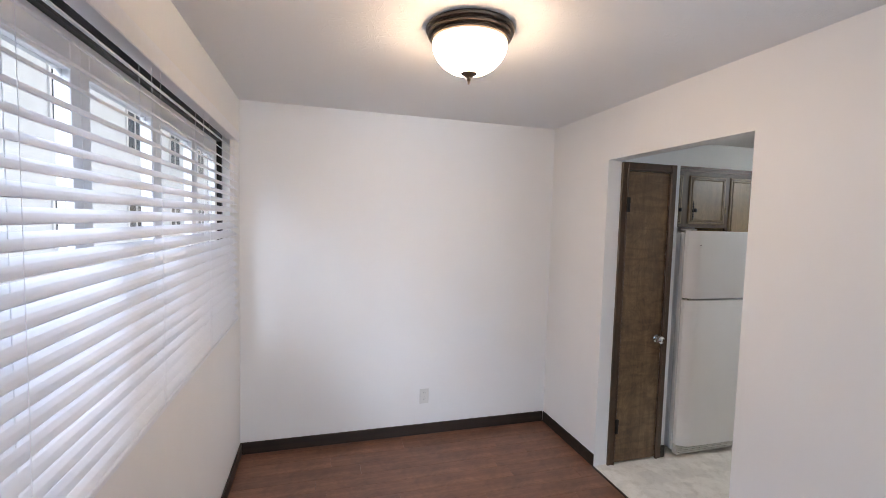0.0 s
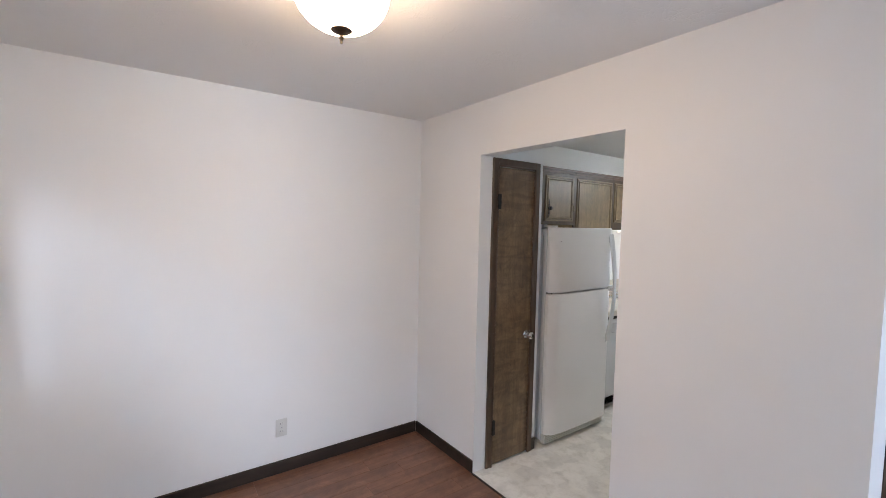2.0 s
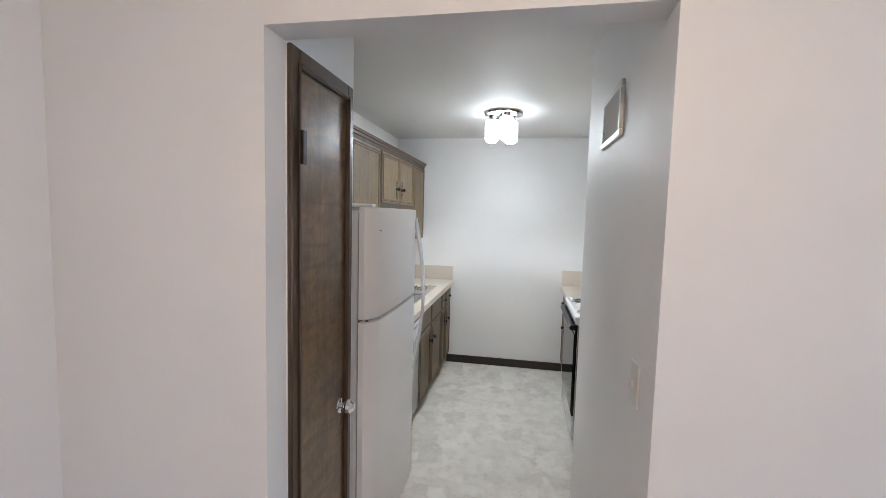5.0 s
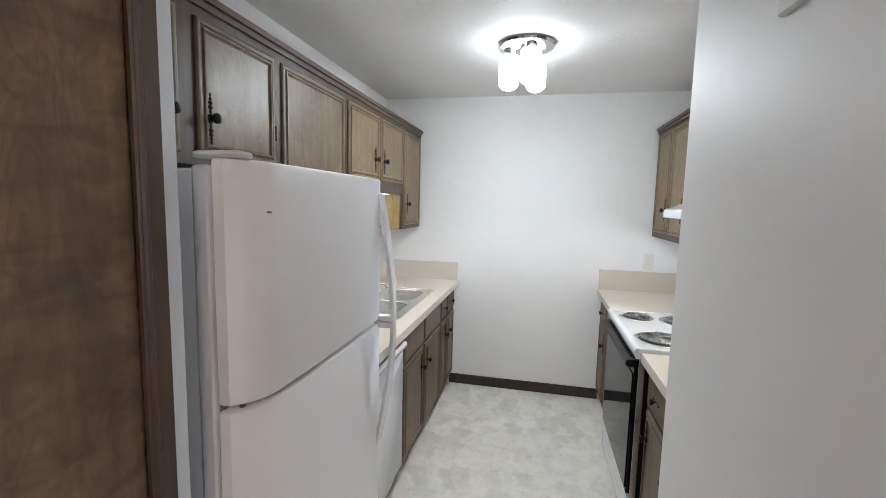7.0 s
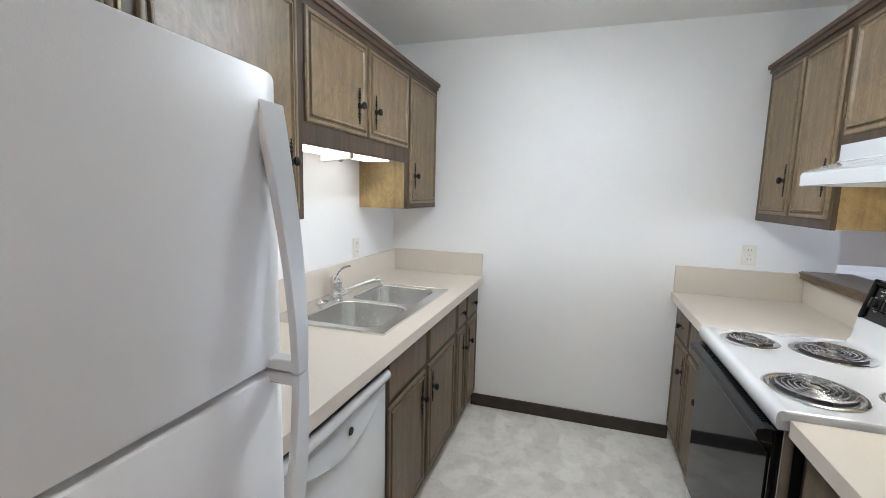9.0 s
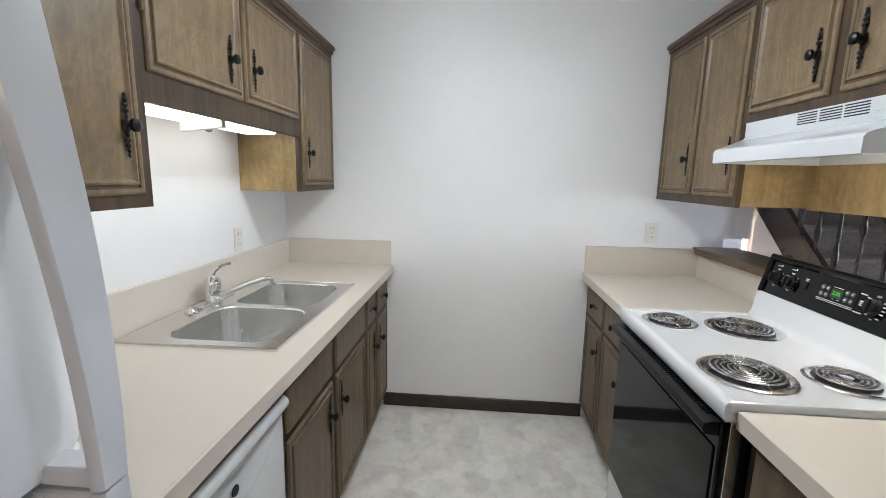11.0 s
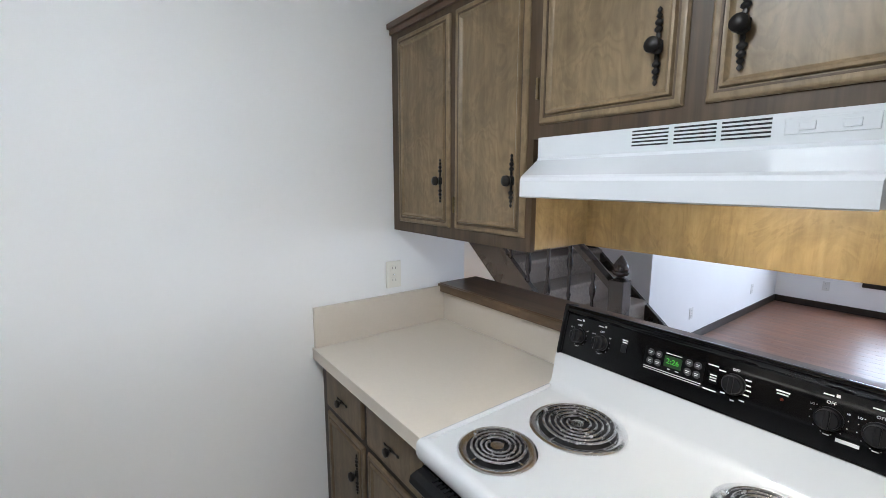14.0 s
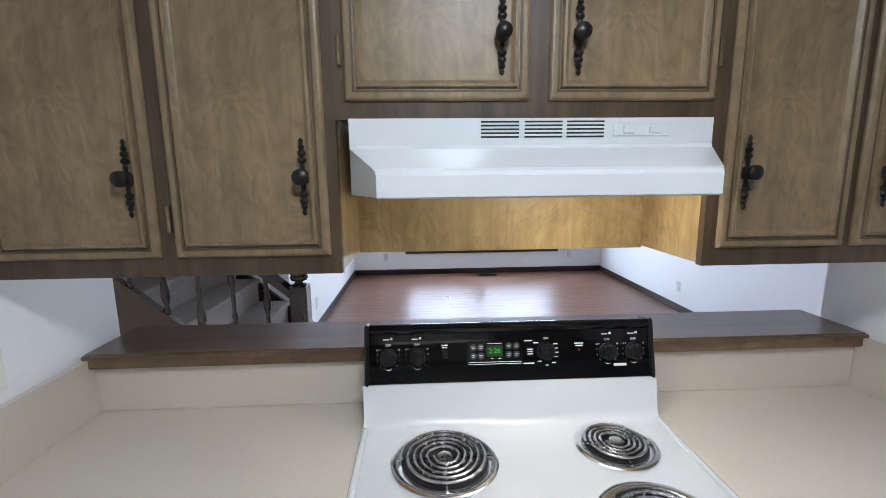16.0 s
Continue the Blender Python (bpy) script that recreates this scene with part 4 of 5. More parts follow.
base_unit("sink_cabinet", 3.537, 4.448, NB, -1, 3.28, [(3.562, 3.956, 1, False), (4.000, 4.428, -1, False)], "brown stained sink cabinet with two false drawer fronts", "north base cabinets")
base_unit("base_cabinet", 4.448, 4.982, NB, -1, 3.28, [(4.478, 4.648, 1, True), (4.694, 4.955, -1, True)], "brown stained base cabinet with two drawers and doors", "north base cabinets")
pf = thing("base_end_panel", 2.89, 2.98, 0.0, "brown stained panel between fridge and dishwasher", "panel", "north base cabinets")
part("panel", local(boxes_bm([(2.875, 2.928, NB, NB + 0.019, 0.0, 0.872), (2.875, 2.895, NB + 0.019, 3.28, 0.0, 0.872)], 0.001), pf), M_CAB, pf)
SB = 1.471
base_unit("base_cabinet", 4.222, 4.982, SB, 1, 0.87, [(4.262, 4.596, -1, True), (4.625, 4.930, -1, True)], "brown stained base cabinet with two drawers beside the range", "south base cabinets")
base_unit("base_cabinet", 2.754, 3.440, SB, 1, 0.87, [(2.790, 3.090, 1, True), (3.112, 3.412, 1, True)], "brown stained base cabinet with drawers next to the range", "south base cabinets")


# ---- worktops ----
def slab_with_hole(xs, ys, z0, z1):
    """A slab on a 3 by 3 grid whose middle is open."""
    bm = bmesh.new()
    lo = [[bm.verts.new((x, y, z0)) for y in ys] for x in xs]
    hi = [[bm.verts.new((x, y, z1)) for y in ys] for x in xs]
    for i in range(3):
        for j in range(3):
            if (i, j) != (1, 1):
                bm.faces.new((hi[i][j], hi[i + 1][j], hi[i + 1][j + 1], hi[i][j + 1]))
                bm.faces.new((lo[i][j], lo[i][j + 1], lo[i + 1][j + 1], lo[i + 1][j]))
    for k in range(3):
        bm.faces.new((lo[k][0], lo[k + 1][0], hi[k + 1][0], hi[k][0]))
        bm.faces.new((lo[k][3], hi[k][3], hi[k + 1][3], lo[k + 1][3]))
        bm.faces.new((lo[0][k], hi[0][k], hi[0][k + 1], lo[0][k + 1]))
        bm.faces.new((lo[3][k], lo[3][k + 1], hi[3][k + 1], hi[3][k]))
    bm.faces.new((lo[1][1], hi[1][1], hi[2][1], lo[2][1]))
    bm.faces.new((lo[1][2], lo[2][2], hi[2][2], hi[1][2]))
    bm.faces.new((lo[1][1], lo[1][2], hi[1][2], hi[1][1]))
    bm.faces.new((lo[2][1], hi[2][1], hi[2][2], lo[2][2]))
    bmesh.ops.recalc_face_normals(bm, faces=bm.faces)
    return bm


nc = thing("worktop", 3.92, 2.97, 0.875, "beige laminate worktop with raised backsplash along the sink", "worktop")
part("slab", local(slab_with_hole((2.875, 3.67, 4.44, 4.983), (2.650, 2.77, 3.235, 3.303), 0.874, 0.916), nc), M_COUNTER, nc)
part("front_edge", local(box_bm(2.875, 4.983, 2.640, 2.650, 0.870, 0.916, 0.0006), nc), M_COUNTER, nc)
part("backsplash", local(box_bm(2.875, 4.983, 3.284, 3.303, 0.916, 1.060, 0.0008), nc), M_COUNTER, nc)
part("side_splash", local(box_bm(4.965, 4.983, 2.652, 3.284, 0.916, 1.066, 0.0008), nc), M_COUNTER, nc)
sc = thing("worktop", 4.61, 1.19, 0.875, "beige laminate corner worktop beside the range", "worktop")
part("slab", local(box_bm(4.220, 4.983, 0.880, 1.510, 0.872, 0.916, 0.0008), sc), M_COUNTER, sc)
part("backsplash", local(box_bm(4.220, 4.983, 0.862, 0.880, 0.916, 1.045, 0.0008), sc), M_COUNTER, sc)
part("side_splash", local(box_bm(4.965, 4.983, 0.880, 1.502, 0.916, 1.075, 0.0008), sc), M_COUNTER, sc)
wc = thing("worktop", 3.11, 1.19, 0.875, "beige laminate worktop between range and vent wall", "worktop")
part("slab", local(box_bm(2.752, 3.444, 0.880, 1.510, 0.872, 0.916, 0.0008), wc), M_COUNTER, wc)
part("backsplash", local(box_bm(2.752, 3.444, 0.862, 0.880, 0.916, 1.045, 0.0008), wc), M_COUNTER, wc)
part("side_splash", local(box_bm(2.752, 2.770, 0.880, 1.50, 0.916, 1.075, 0.0008), wc), M_COUNTER, wc)
ledge = thing("pass_through_ledge", 3.87, 0.78, 1.047, "dark stained oak ledge on the half wall", "ledge")
part("board", local(box_bm(2.752, 4.983, 0.665, 0.897, 1.048, 1.089, 0.004), ledge), M_LEDGE, ledge)
part("front_nosing", local(box_bm(2.752, 4.983, 0.897, 0.903, 1.050, 1.086, 0.002), ledge), M_NOSING, ledge)

# ---- sink and faucet ----
sink = thing("kitchen_sink", 4.04, 3.01, 0.914, "double bowl brushed stainless steel drop-in sink", "sink")


def bowl_bm(x0, x1, y0, y1, z_top, z_bot, r=0.072):
    bm = bmesh.new()
    rings = []

    def rounded(inset, z, rr):
        pts = []
        for cx, cy, a0 in ((x1 - inset - rr, y1 - inset - rr, 0), (x0 + inset + rr, y1 - inset - rr, 90), (x0 + inset + rr, y0 + inset + rr, 180), (x1 - inset - rr, y0 + inset + rr, 270)):
            for k in range(6):
                a = radians(a0 + k * 18)
                pts.append(bm.verts.new((cx + rr * math.cos(a), cy + rr * math.sin(a), z)))
        rings.append(pts)

    rounded(0.0, z_top, r)
    rounded(0.004, z_top - 0.004, r)
    rounded(0.012, z_bot + 0.045, r)
    rounded(0.020, z_bot + 0.014, r)
    rounded(0.040, z_bot, r)
    for a, b in zip(rings, rings[1:]):
        n = len(a)
        for i in range(n):
            bm.faces.new((a[i], a[(i + 1) % n], b[(i + 1) % n], b[i]))
    bm.faces.new(rings[-1])
    return bm, rings[0]


SX0, SX1, SY0, SY1 = 3.640, 4.470, 2.732, 3.265
bowls = [(3.684, 4.040, 2.783, 3.142), (4.074, 4.428, 2.783, 3.142)]
for bx in bowls:
    b1, _ = bowl_bm(*bx, 0.923, 0.755)
    bmesh.ops.recalc_face_normals(b1, faces=b1.faces)
    bmesh.ops.reverse_faces(b1, faces=b1.faces)
    part("bowl", local(b1, sink), M_STEEL, sink, smooth=True)


def deck_bm():
    """The flat rim with two round-cornered openings, and a rolled outer edge."""
    bm = bmesh.new()
    outer = [bm.verts.new((x, y, 0.923)) for x, y in ((SX0, SY0), (SX1, SY0), (SX1, SY1), (SX0, SY1))]
    edges = [bm.edges.new((outer[i], outer[(i + 1) % 4])) for i in range(4)]
    for x0, x1, y0, y1 in bowls:
        pts = []
        for cx, cy, a0 in ((x1 - 0.072, y1 - 0.072, 0), (x0 + 0.072, y1 - 0.072, 90), (x0 + 0.072, y0 + 0.072, 180), (x1 - 0.072, y0 + 0.072, 270)):
            for k in range(6):
                a = radians(a0 + k * 18)
                pts.append(bm.verts.new((cx + 0.072 * math.cos(a), cy + 0.072 * math.sin(a), 0.923)))
        edges += [bm.edges.new((pts[i], pts[(i + 1) % len(pts)])) for i in range(len(pts))]
    bmesh.ops.triangle_fill(bm, edges=edges, use_beauty=True)
    bmesh.ops.recalc_face_normals(bm, faces=bm.faces)
    if sum(f.normal.z for f in bm.faces) < 0:
        bmesh.ops.reverse_faces(bm, faces=bm.faces)
    return bm


part("deck", local(deck_bm(), sink), M_STEEL, sink)
part("rim", local(tube_bm([(SX0, SY0, 0.920), (SX1, SY0, 0.920), (SX1, SY1, 0.920), (SX0, SY1, 0.920)], 0.0055, 8, True), sink), M_STEEL, sink, smooth=True)
for bx in bowls:
    part("drain", local(lathe_bm([(0.045, 0.003), (0.040, 0.005), (0.034, 0.001), (0.0, -0.002)], 20, Matrix.Translation(((bx[0] + bx[1]) / 2, 2.98, 0.755))), sink), M_CHROME, sink, smooth=True)
fau = thing("kitchen_faucet", 4.09, 3.215, 0.923, "chrome single lever kitchen faucet on the sink deck", "faucet")
part("deck_plate", local(box_bm(3.97, 4.21, 3.190, 3.245, 0.9235, 0.932, 0.008, 2), fau), M_CHROME, fau, smooth=True)
part("body", local(lathe_bm([(0.034, 0.932), (0.030, 0.942), (0.029, 0.985), (0.032, 0.990), (0.032, 1.0), (0.029, 1.015), (0.020, 1.030), (0.0, 1.036)], 20, Matrix.Translation((4.09, 3.215, 0))), fau), M_CHROME, fau, smooth=True)
part("spout", local(tube_bm([(4.09, 3.20, 0.950), (4.12, 3.145, 0.966), (4.155, 3.085, 0.990), (4.175, 3.045, 1.002), (4.188, 3.022, 1.004), (4.194, 3.012, 0.996), (4.195, 3.010, 0.972)], 0.0105, 10), fau), M_CHROME, fau, smooth=True)
part("lever", local(tube_bm([(4.09, 3.215, 1.025), (4.094, 3.205, 1.052), (4.106, 3.182, 1.072), (4.122, 3.150, 1.082)], 0.0075, 8), fau), M_CHROME, fau, smooth=True)
spr = thing("side_sprayer", 3.935, 3.205, 0.923, "chrome sprayer holder on the sink deck", "sprayer")
part("flange", lathe_bm([(0.024, 0.0005), (0.022, 0.008), (0.012, 0.014), (0.011, 0.022), (0.0, 0.024)], 16), M_CHROME, spr, smooth=True)

# ---- appliances ----
fr = thing("refrigerator", 2.47, 2.9, 0.0, "white top-freezer refrigerator with pebbled doors", "refrigerator")
FX0, FX1, FF = 2.098, 2.856, 2.517
part("cabinet", local(box_bm(FX0 + 0.007, FX1 - 0.007, FF + 0.126, 3.285, 0.03, 1.628, 0.004), fr), M_FRIDGE, fr)
part("front_flange", local(box_bm(FX0, FX1, FF + 0.085, FF + 0.126, 0.03, 1.634, 0.008, 2), fr), M_ENAMEL, fr, "smooth white flange round the cabinet front")


def fridge_door(z0, z1):
    """Door with a crowned front and rounded upright edges."""
    bm = bmesh.new()
    n = 40
    rows = []
    for k in range(n + 1):
        u = k / n
        x = FX0 + 0.001 + u * (FX1 - FX0 - 0.002)
        e = abs(2 * u - 1)
        y = FF + 0.010 * e ** 2 + (0.044 * max(0, (e - 0.76) / 0.24) ** 2.4)
        rows.append((x, y))
    rows = [(FX0 + 0.001, FF + 0.078)] + rows + [(FX1 - 0.001, FF + 0.078)]
    a = [bm.verts.new((x, y, z0)) for x, y in rows]
    b = [bm.verts.new((x, y, z1)) for x, y in rows]
    m = len(rows)
    for i in range(m):
        bm.faces.new((a[i], a[(i + 1) % m], b[(i + 1) % m], b[i]))
    bm.faces.new(a)
    bm.faces.new(b)
    bmesh.ops.recalc_face_normals(bm, faces=bm.faces)
    top = [e for e in bm.edges if abs(e.verts[0].co.z - e.verts[1].co.z) < 1e-6 and (abs(e.verts[0].co.y - (FF + 0.078)) > 1e-4 or abs(e.verts[1].co.y - (FF + 0.078)) > 1e-4)]
    bmesh.ops.bevel(bm, geom=top, offset=0.006, segments=2, profile=0.5, affect="EDGES")
    return bm


part("gasket", local(box_bm(FX0 + 0.012, FX1 - 0.012, FF + 0.076, FF + 0.086, 0.10, 1.622), fr), M_GREYP, fr)
fz = part("freezer_door", local(fridge_door(1.164, 1.646), fr), M_FRIDGE, fr, smooth=True)
fd = part("fridge_door", local(fridge_door(0.085, 1.151), fr), M_FRIDGE, fr, smooth=True)
part("grille", local(boxes_bm([(FX0 + 0.01, FX1 - 0.01, FF + 0.05, FF + 0.09, 0.012, 0.080)] + [(FX0 + 0.02, FX1 - 0.02, FF + 0.044, FF + 0.05, 0.022 + k * 0.014, 0.028 + k * 0.014) for k in range(4)]), fr), M_PLASTIC, fr)
part("hinge_cover", local(box_bm(FX0 + 0.002, FX0 + 0.046, FF + 0.020, FF + 0.124, 1.6465, 1.660, 0.006, 2), fr), M_PLASTIC, fr)
part("hinge_pin", local(lathe_bm([(0.006, 1.148), (0.006, 1.17)], 10, Matrix.Translation((FX0 + 0.035, FF + 0.052, 0))), fr), M_GREYP, fr)


def bow_handle(z_end, z_split):
    """A strap that leaves the door at its far end, bows outwards, and is tied back beside the split between the doors."""
    bm = bmesh.new()
    n = 20
    rings = []
    s = 1 if z_end < z_split else -1
    for k in range(n + 1):
        u = k / n
        z = z_end + u * (z_split - z_end)
        xi, xo = 2.764 + 0.008 * u, 2.828 - 0.024 * u
        front = FF + 0.006 - 0.057 * math.sin(u * math.pi / 2)
        back = min(front + 0.012, FF + 0.014) if u > 0.08 else FF + 0.014
        rings.append([bm.verts.new(p) for p in ((xi, back, z), (xi, front + 0.004, z), (xi + 0.003, front, z), (xo - 0.004, front, z), (xo, front + 0.004, z), (xo, back, z))])
    for a, b in zip(rings, rings[1:]):
        for i in range(6):
            bm.faces.new((a[i], a[(i + 1) % 6], b[(i + 1) % 6], b[i]))
    bm.faces.new(rings[0])
    bm.faces.new(rings[-1])
    box_into(bm, xi + 0.001, xo - 0.001, FF - 0.044, FF + 0.022, *sorted((z_split - s * 0.020, z_split - s * 0.0005)), 0.003)
    bmesh.ops.recalc_face_normals(bm, faces=bm.faces)
    return bm


part("handle", local(bow_handle(1.598, 1.1600), fr), M_ENAMEL, fz, "white bowed strap handle", smooth=True)
part("handle", local(bow_handle(0.712, 1.1575), fr), M_ENAMEL, fd, "white bowed strap handle", smooth=True)
part("badge", local(box_bm(2.164, 2.171, FF + 0.002, FF + 0.013, 1.544, 1.548), fr), M_GREYP, fz)

dw = thing("dishwasher", 3.23, 2.95, 0.0, "white built-in dishwasher with a sculpted handle band", "dishwasher")
DX0, DX1, DF = 2.932, 3.532, 2.668
# tub coloured near black to keep the gap under the worktop in shade
part("tub", local(box_bm(DX0 + 0.005, DX1 - 0.005, DF + 0.05, 3.26, 0.03, 0.862), dw), M_HOLLOW, dw)
part("door", local(box_bm(DX0, DX1, DF, DF + 0.05, 0.13, 0.788, 0.004, 2), dw), M_ENAMEL, dw, smooth=True)
part("control_panel", local(prism_bm([(DF + 0.010, 0.7885), (DF - 0.002, 0.7885), (DF - 0.005, 0.793), (DF - 0.013, 0.800), (DF - 0.019, 0.810), (DF - 0.020, 0.822), (DF - 0.015, 0.832), (DF - 0.006, 0.837), (DF + 0.004, 0.835), (DF + 0.010, 0.828)], DX0, DX1), dw), M_ENAMEL, dw, smooth=True)


def swag_bm():
    """The sculpted band whose lower edge swings across the panel."""
    bm = bmesh.new()
    n = 24
    rows = []
    for k in range(n + 1):
        u = k / n
        x = DX0 + 0.012 + u * (DX1 - DX0 - 0.024)
        c = 1 - (2 * u - 1) ** 2
        hi, lo = 0.797 - 0.030 * c, 0.795 - 0.105 * c
        d = 0.002 + 0.014 * c ** 0.6
        rows.append([bm.verts.new((x, y, z)) for y, z in ((DF + 0.002, lo), (DF - d * 0.85, lo + 0.001), (DF - d, lo + 0.001 + 0.005 * c), (DF - d * 0.55, (lo + hi) / 2), (DF - 0.0015, hi))])
    for a, b in zip(rows, rows[1:]):
        for i in range(4):
            bm.faces.new((a[i], b[i], b[i + 1], a[i + 1]))
    bmesh.ops.recalc_face_normals(bm, faces=bm.faces)
    return bm


part("handle_band", local(swag_bm(), dw), M_ENAMEL, dw, smooth=True)
part("latch_button", local(lathe_bm([(0.013, 0.0), (0.012, 0.003), (0.0, 0.0035)], 16, Matrix.Translation((3.27, DF - 0.0105, 0.748)) @ Matrix.Rotation(radians(90), 4, "X")), dw), M_HOLLOW, dw, "small dark round badge")
# added black strip in place of the shade between door top and worktop
part("gap_shade", local(box_bm(DX0 + 0.002, DX1 - 0.002, DF + 0.0105, DF + 0.0495, 0.789, 0.860), dw), M_HOLLOW, dw, "black filler standing in for shade in the gap under the worktop")
part("kick_plate", local(box_bm(DX0, DX1, DF + 0.05, DF + 0.06, 0.012, 0.125), dw), M_ENAMEL, dw)

rg = thing("electric_range", 3.846, 1.2, 0.0, "white electric coil range with black control panel", "range")
RX0, RX1, RF = 3.450, 4.214, 1.520
part("body", local(box_bm(RX0 + 0.004, RX1 - 0.004, 0.90, RF - 0.03, 0.03, 0.88, 0.003), rg), M_BPLAST, rg, "black enamelled range body")
part("side_trim", local(box_bm(RX0 + 0.002, RX0 + 0.012, RF - 0.03, RF - 0.004, 0.06, 0.88, 0.001), rg), M_STEEL, rg)
part("side_trim", local(box_bm(RX1 - 0.012, RX1 - 0.002, RF - 0.03, RF - 0.004, 0.06, 0.88, 0.001), rg), M_STEEL, rg)


def cooktop_bm():
    """Pressed cooktop: raised rolled edge, shallow well, rise at the back."""
    out = [(RF + 0.012, 0.884), (RF + 0.018, 0.900), (RF + 0.017, 0.924), (RF + 0.012, 0.932), (RF + 0.004, 0.935), (RF - 0.012, 0.934), (RF - 0.03, 0.928), (1.062, 0.928), (1.044, 0.931), (1.034, 0.938), (1.027, 0.950), (1.012, 1.032), (0.990, 1.032), (0.990, 0.884)]
    return prism_bm(out, RX0, RX1)


part("cooktop", local(cooktop_bm(), rg), M_ENAMEL, rg, "white enamel cooktop", smooth=True)
for ex in (RX0 - 0.002, RX1 - 0.012):
    part("cooktop_edge", local(box_bm(ex, ex + 0.014, 1.04, RF + 0.008, 0.905, 0.936, 0.006, 2), rg), M_ENAMEL, rg)


part("back_guard", local(box_bm(RX0 + 0.001, RX1 - 0.001, 0.907, 0.989, 0.885, 1.040, 0.003), rg), M_BPLAST, rg, "black metal guard behind the cooktop")


def burner(x, y, big):
    r = 0.119 if big else 0.093
    z = 0.9285
    pan = part("drip_pan", local(lathe_bm([(r, z), (r + 0.002, z + 0.004), (r - 0.003, z + 0.0065), (r - 0.010, z + 0.0058), (r - 0.019, z + 0.0040), (r - 0.025, z + 0.0004), (0.0, z + 0.0003)], 40, Matrix.Translation((x, y, 0)), closed=False), rg), M_PAN, rg, "chrome drip pan", smooth=True)
    # almost flat disc, its dark colour painted in place of a deep bowl's shade
    part("pan_bowl", local(lathe_bm([(r - 0.022, z + 0.0030), (r * 0.80, z + 0.0035), (r * 0.5, z + 0.0022), (0.0, z + 0.0020)], 40, Matrix.Translation((x, y, 0)), closed=False), rg), M_PANIN, pan, "flat inner disc coloured dark as a shaded bowl", smooth=True)
    turns = 5.0 if big else 4.0
    pts = []
    n = int(34 * turns)
    r0, r1 = 0.024, r - 0.022
    for k in range(n + 1):
        u = k / n
        a = 2 * math.pi * turns * u
        rr = r0 + (r1 - r0) * u
        pts.append((x + rr * math.cos(a), y + rr * math.sin(a), z + 0.012))
    part("coil", local(tube_bm(pts, 0.0037, 8), rg), M_COIL, pan, "dark spiral coil", smooth=True)
    part("coil_cap", local(lathe_bm([(0.0, z + 0.015), (0.016, z + 0.014), (0.018, z + 0.006)], 16, Matrix.Translation((x, y, 0)), closed=False), rg), M_STEEL, pan, smooth=True)
    part("support", local(boxes_bm([(x - r + 0.012, x + r - 0.012, y - 0.002, y + 0.002, z + 0.0045, z + 0.0085), (x - 0.002, x + 0.002, y - r + 0.012, y + r - 0.012, z + 0.0045, z + 0.0085)]), rg), M_CHROME, pan)


for bx, by, big in ((4.072, 1.403, False), (4.016, 1.172, True), (3.633, 1.386, True), (3.613, 1.142, False)):
    burner(bx, by, big)

# oven door with its handle, and the lower drawer
od = part("oven_door", local(box_bm(RX0 + 0.012, RX1 - 0.012, RF - 0.03, RF + 0.012, 0.215, 0.872, 0.004), rg), M_BLACK, rg, "black oven door")
part("door_glass", local(box_bm(RX0 + 0.03, RX1 - 0.03, RF + 0.012, RF + 0.016, 0.235, 0.800, 0.001), rg), M_BGLASS, od)
hbar = part("handle", local(prism_bm([(RF + 0.012, 0.835), (RF + 0.045, 0.838), (RF + 0.052, 0.850), (RF + 0.048, 0.866), (RF + 0.030, 0.872), (RF + 0.012, 0.872)], RX0 + 0.02, RX1 - 0.02), rg), M_BPLAST, od, "black oven handle bar")
for k in range(46):
    xx = RX0 + 0.06 + k * 0.0141
    if k < 45:
        o = part("vent_fin", local(box_bm(xx, xx + 0.006, RF + 0.010, RF + 0.026, 0.8725, 0.876), rg), M_BPLAST, od)
part("storage_drawer", local(box_bm(RX0 + 0.010, RX1 - 0.010, RF - 0.03, RF + 0.008, 0.045, 0.205, 0.005), rg), M_ENAMEL, rg)

# control panel: tilted black glass in a black frame
TILT = 14.0
pm = Matrix.Translation((3.832, 0.990, 1.103)) @ Matrix.Rotation(radians(TILT), 4, "X")  # own space: x along, +y out, z up


def on_panel(bm):
    bm.transform(Matrix.Translation(-Vector(rg.location)) @ pm)
    return bm


PW, PH = 0.379, 0.072
roll = [(-0.050, -PH), (-0.004, -PH - 0.003), (0.003, -PH), (0.003, -PH + 0.005), (0.0, -PH + 0.009), (0.0, PH - 0.020), (0.004, PH - 0.016), (0.009, PH - 0.010), (0.010, PH - 0.003), (0.006, PH + 0.003), (-0.002, PH + 0.006), (-0.014, PH + 0.006), (-0.050, PH + 0.001)]
pb = part("control_panel", on_panel(prism_bm(roll, -PW + 0.012, PW - 0.012)), M_BLACK, rg, "black glass control panel", smooth=True)
for sx in (-1, 1):
    part("end_cap", on_panel(box_bm(*sorted((sx * (PW - 0.012), sx * PW)), -0.055, 0.012, -PH - 0.005, PH + 0.008, 0.008, 3)), M_BPLAST, pb)


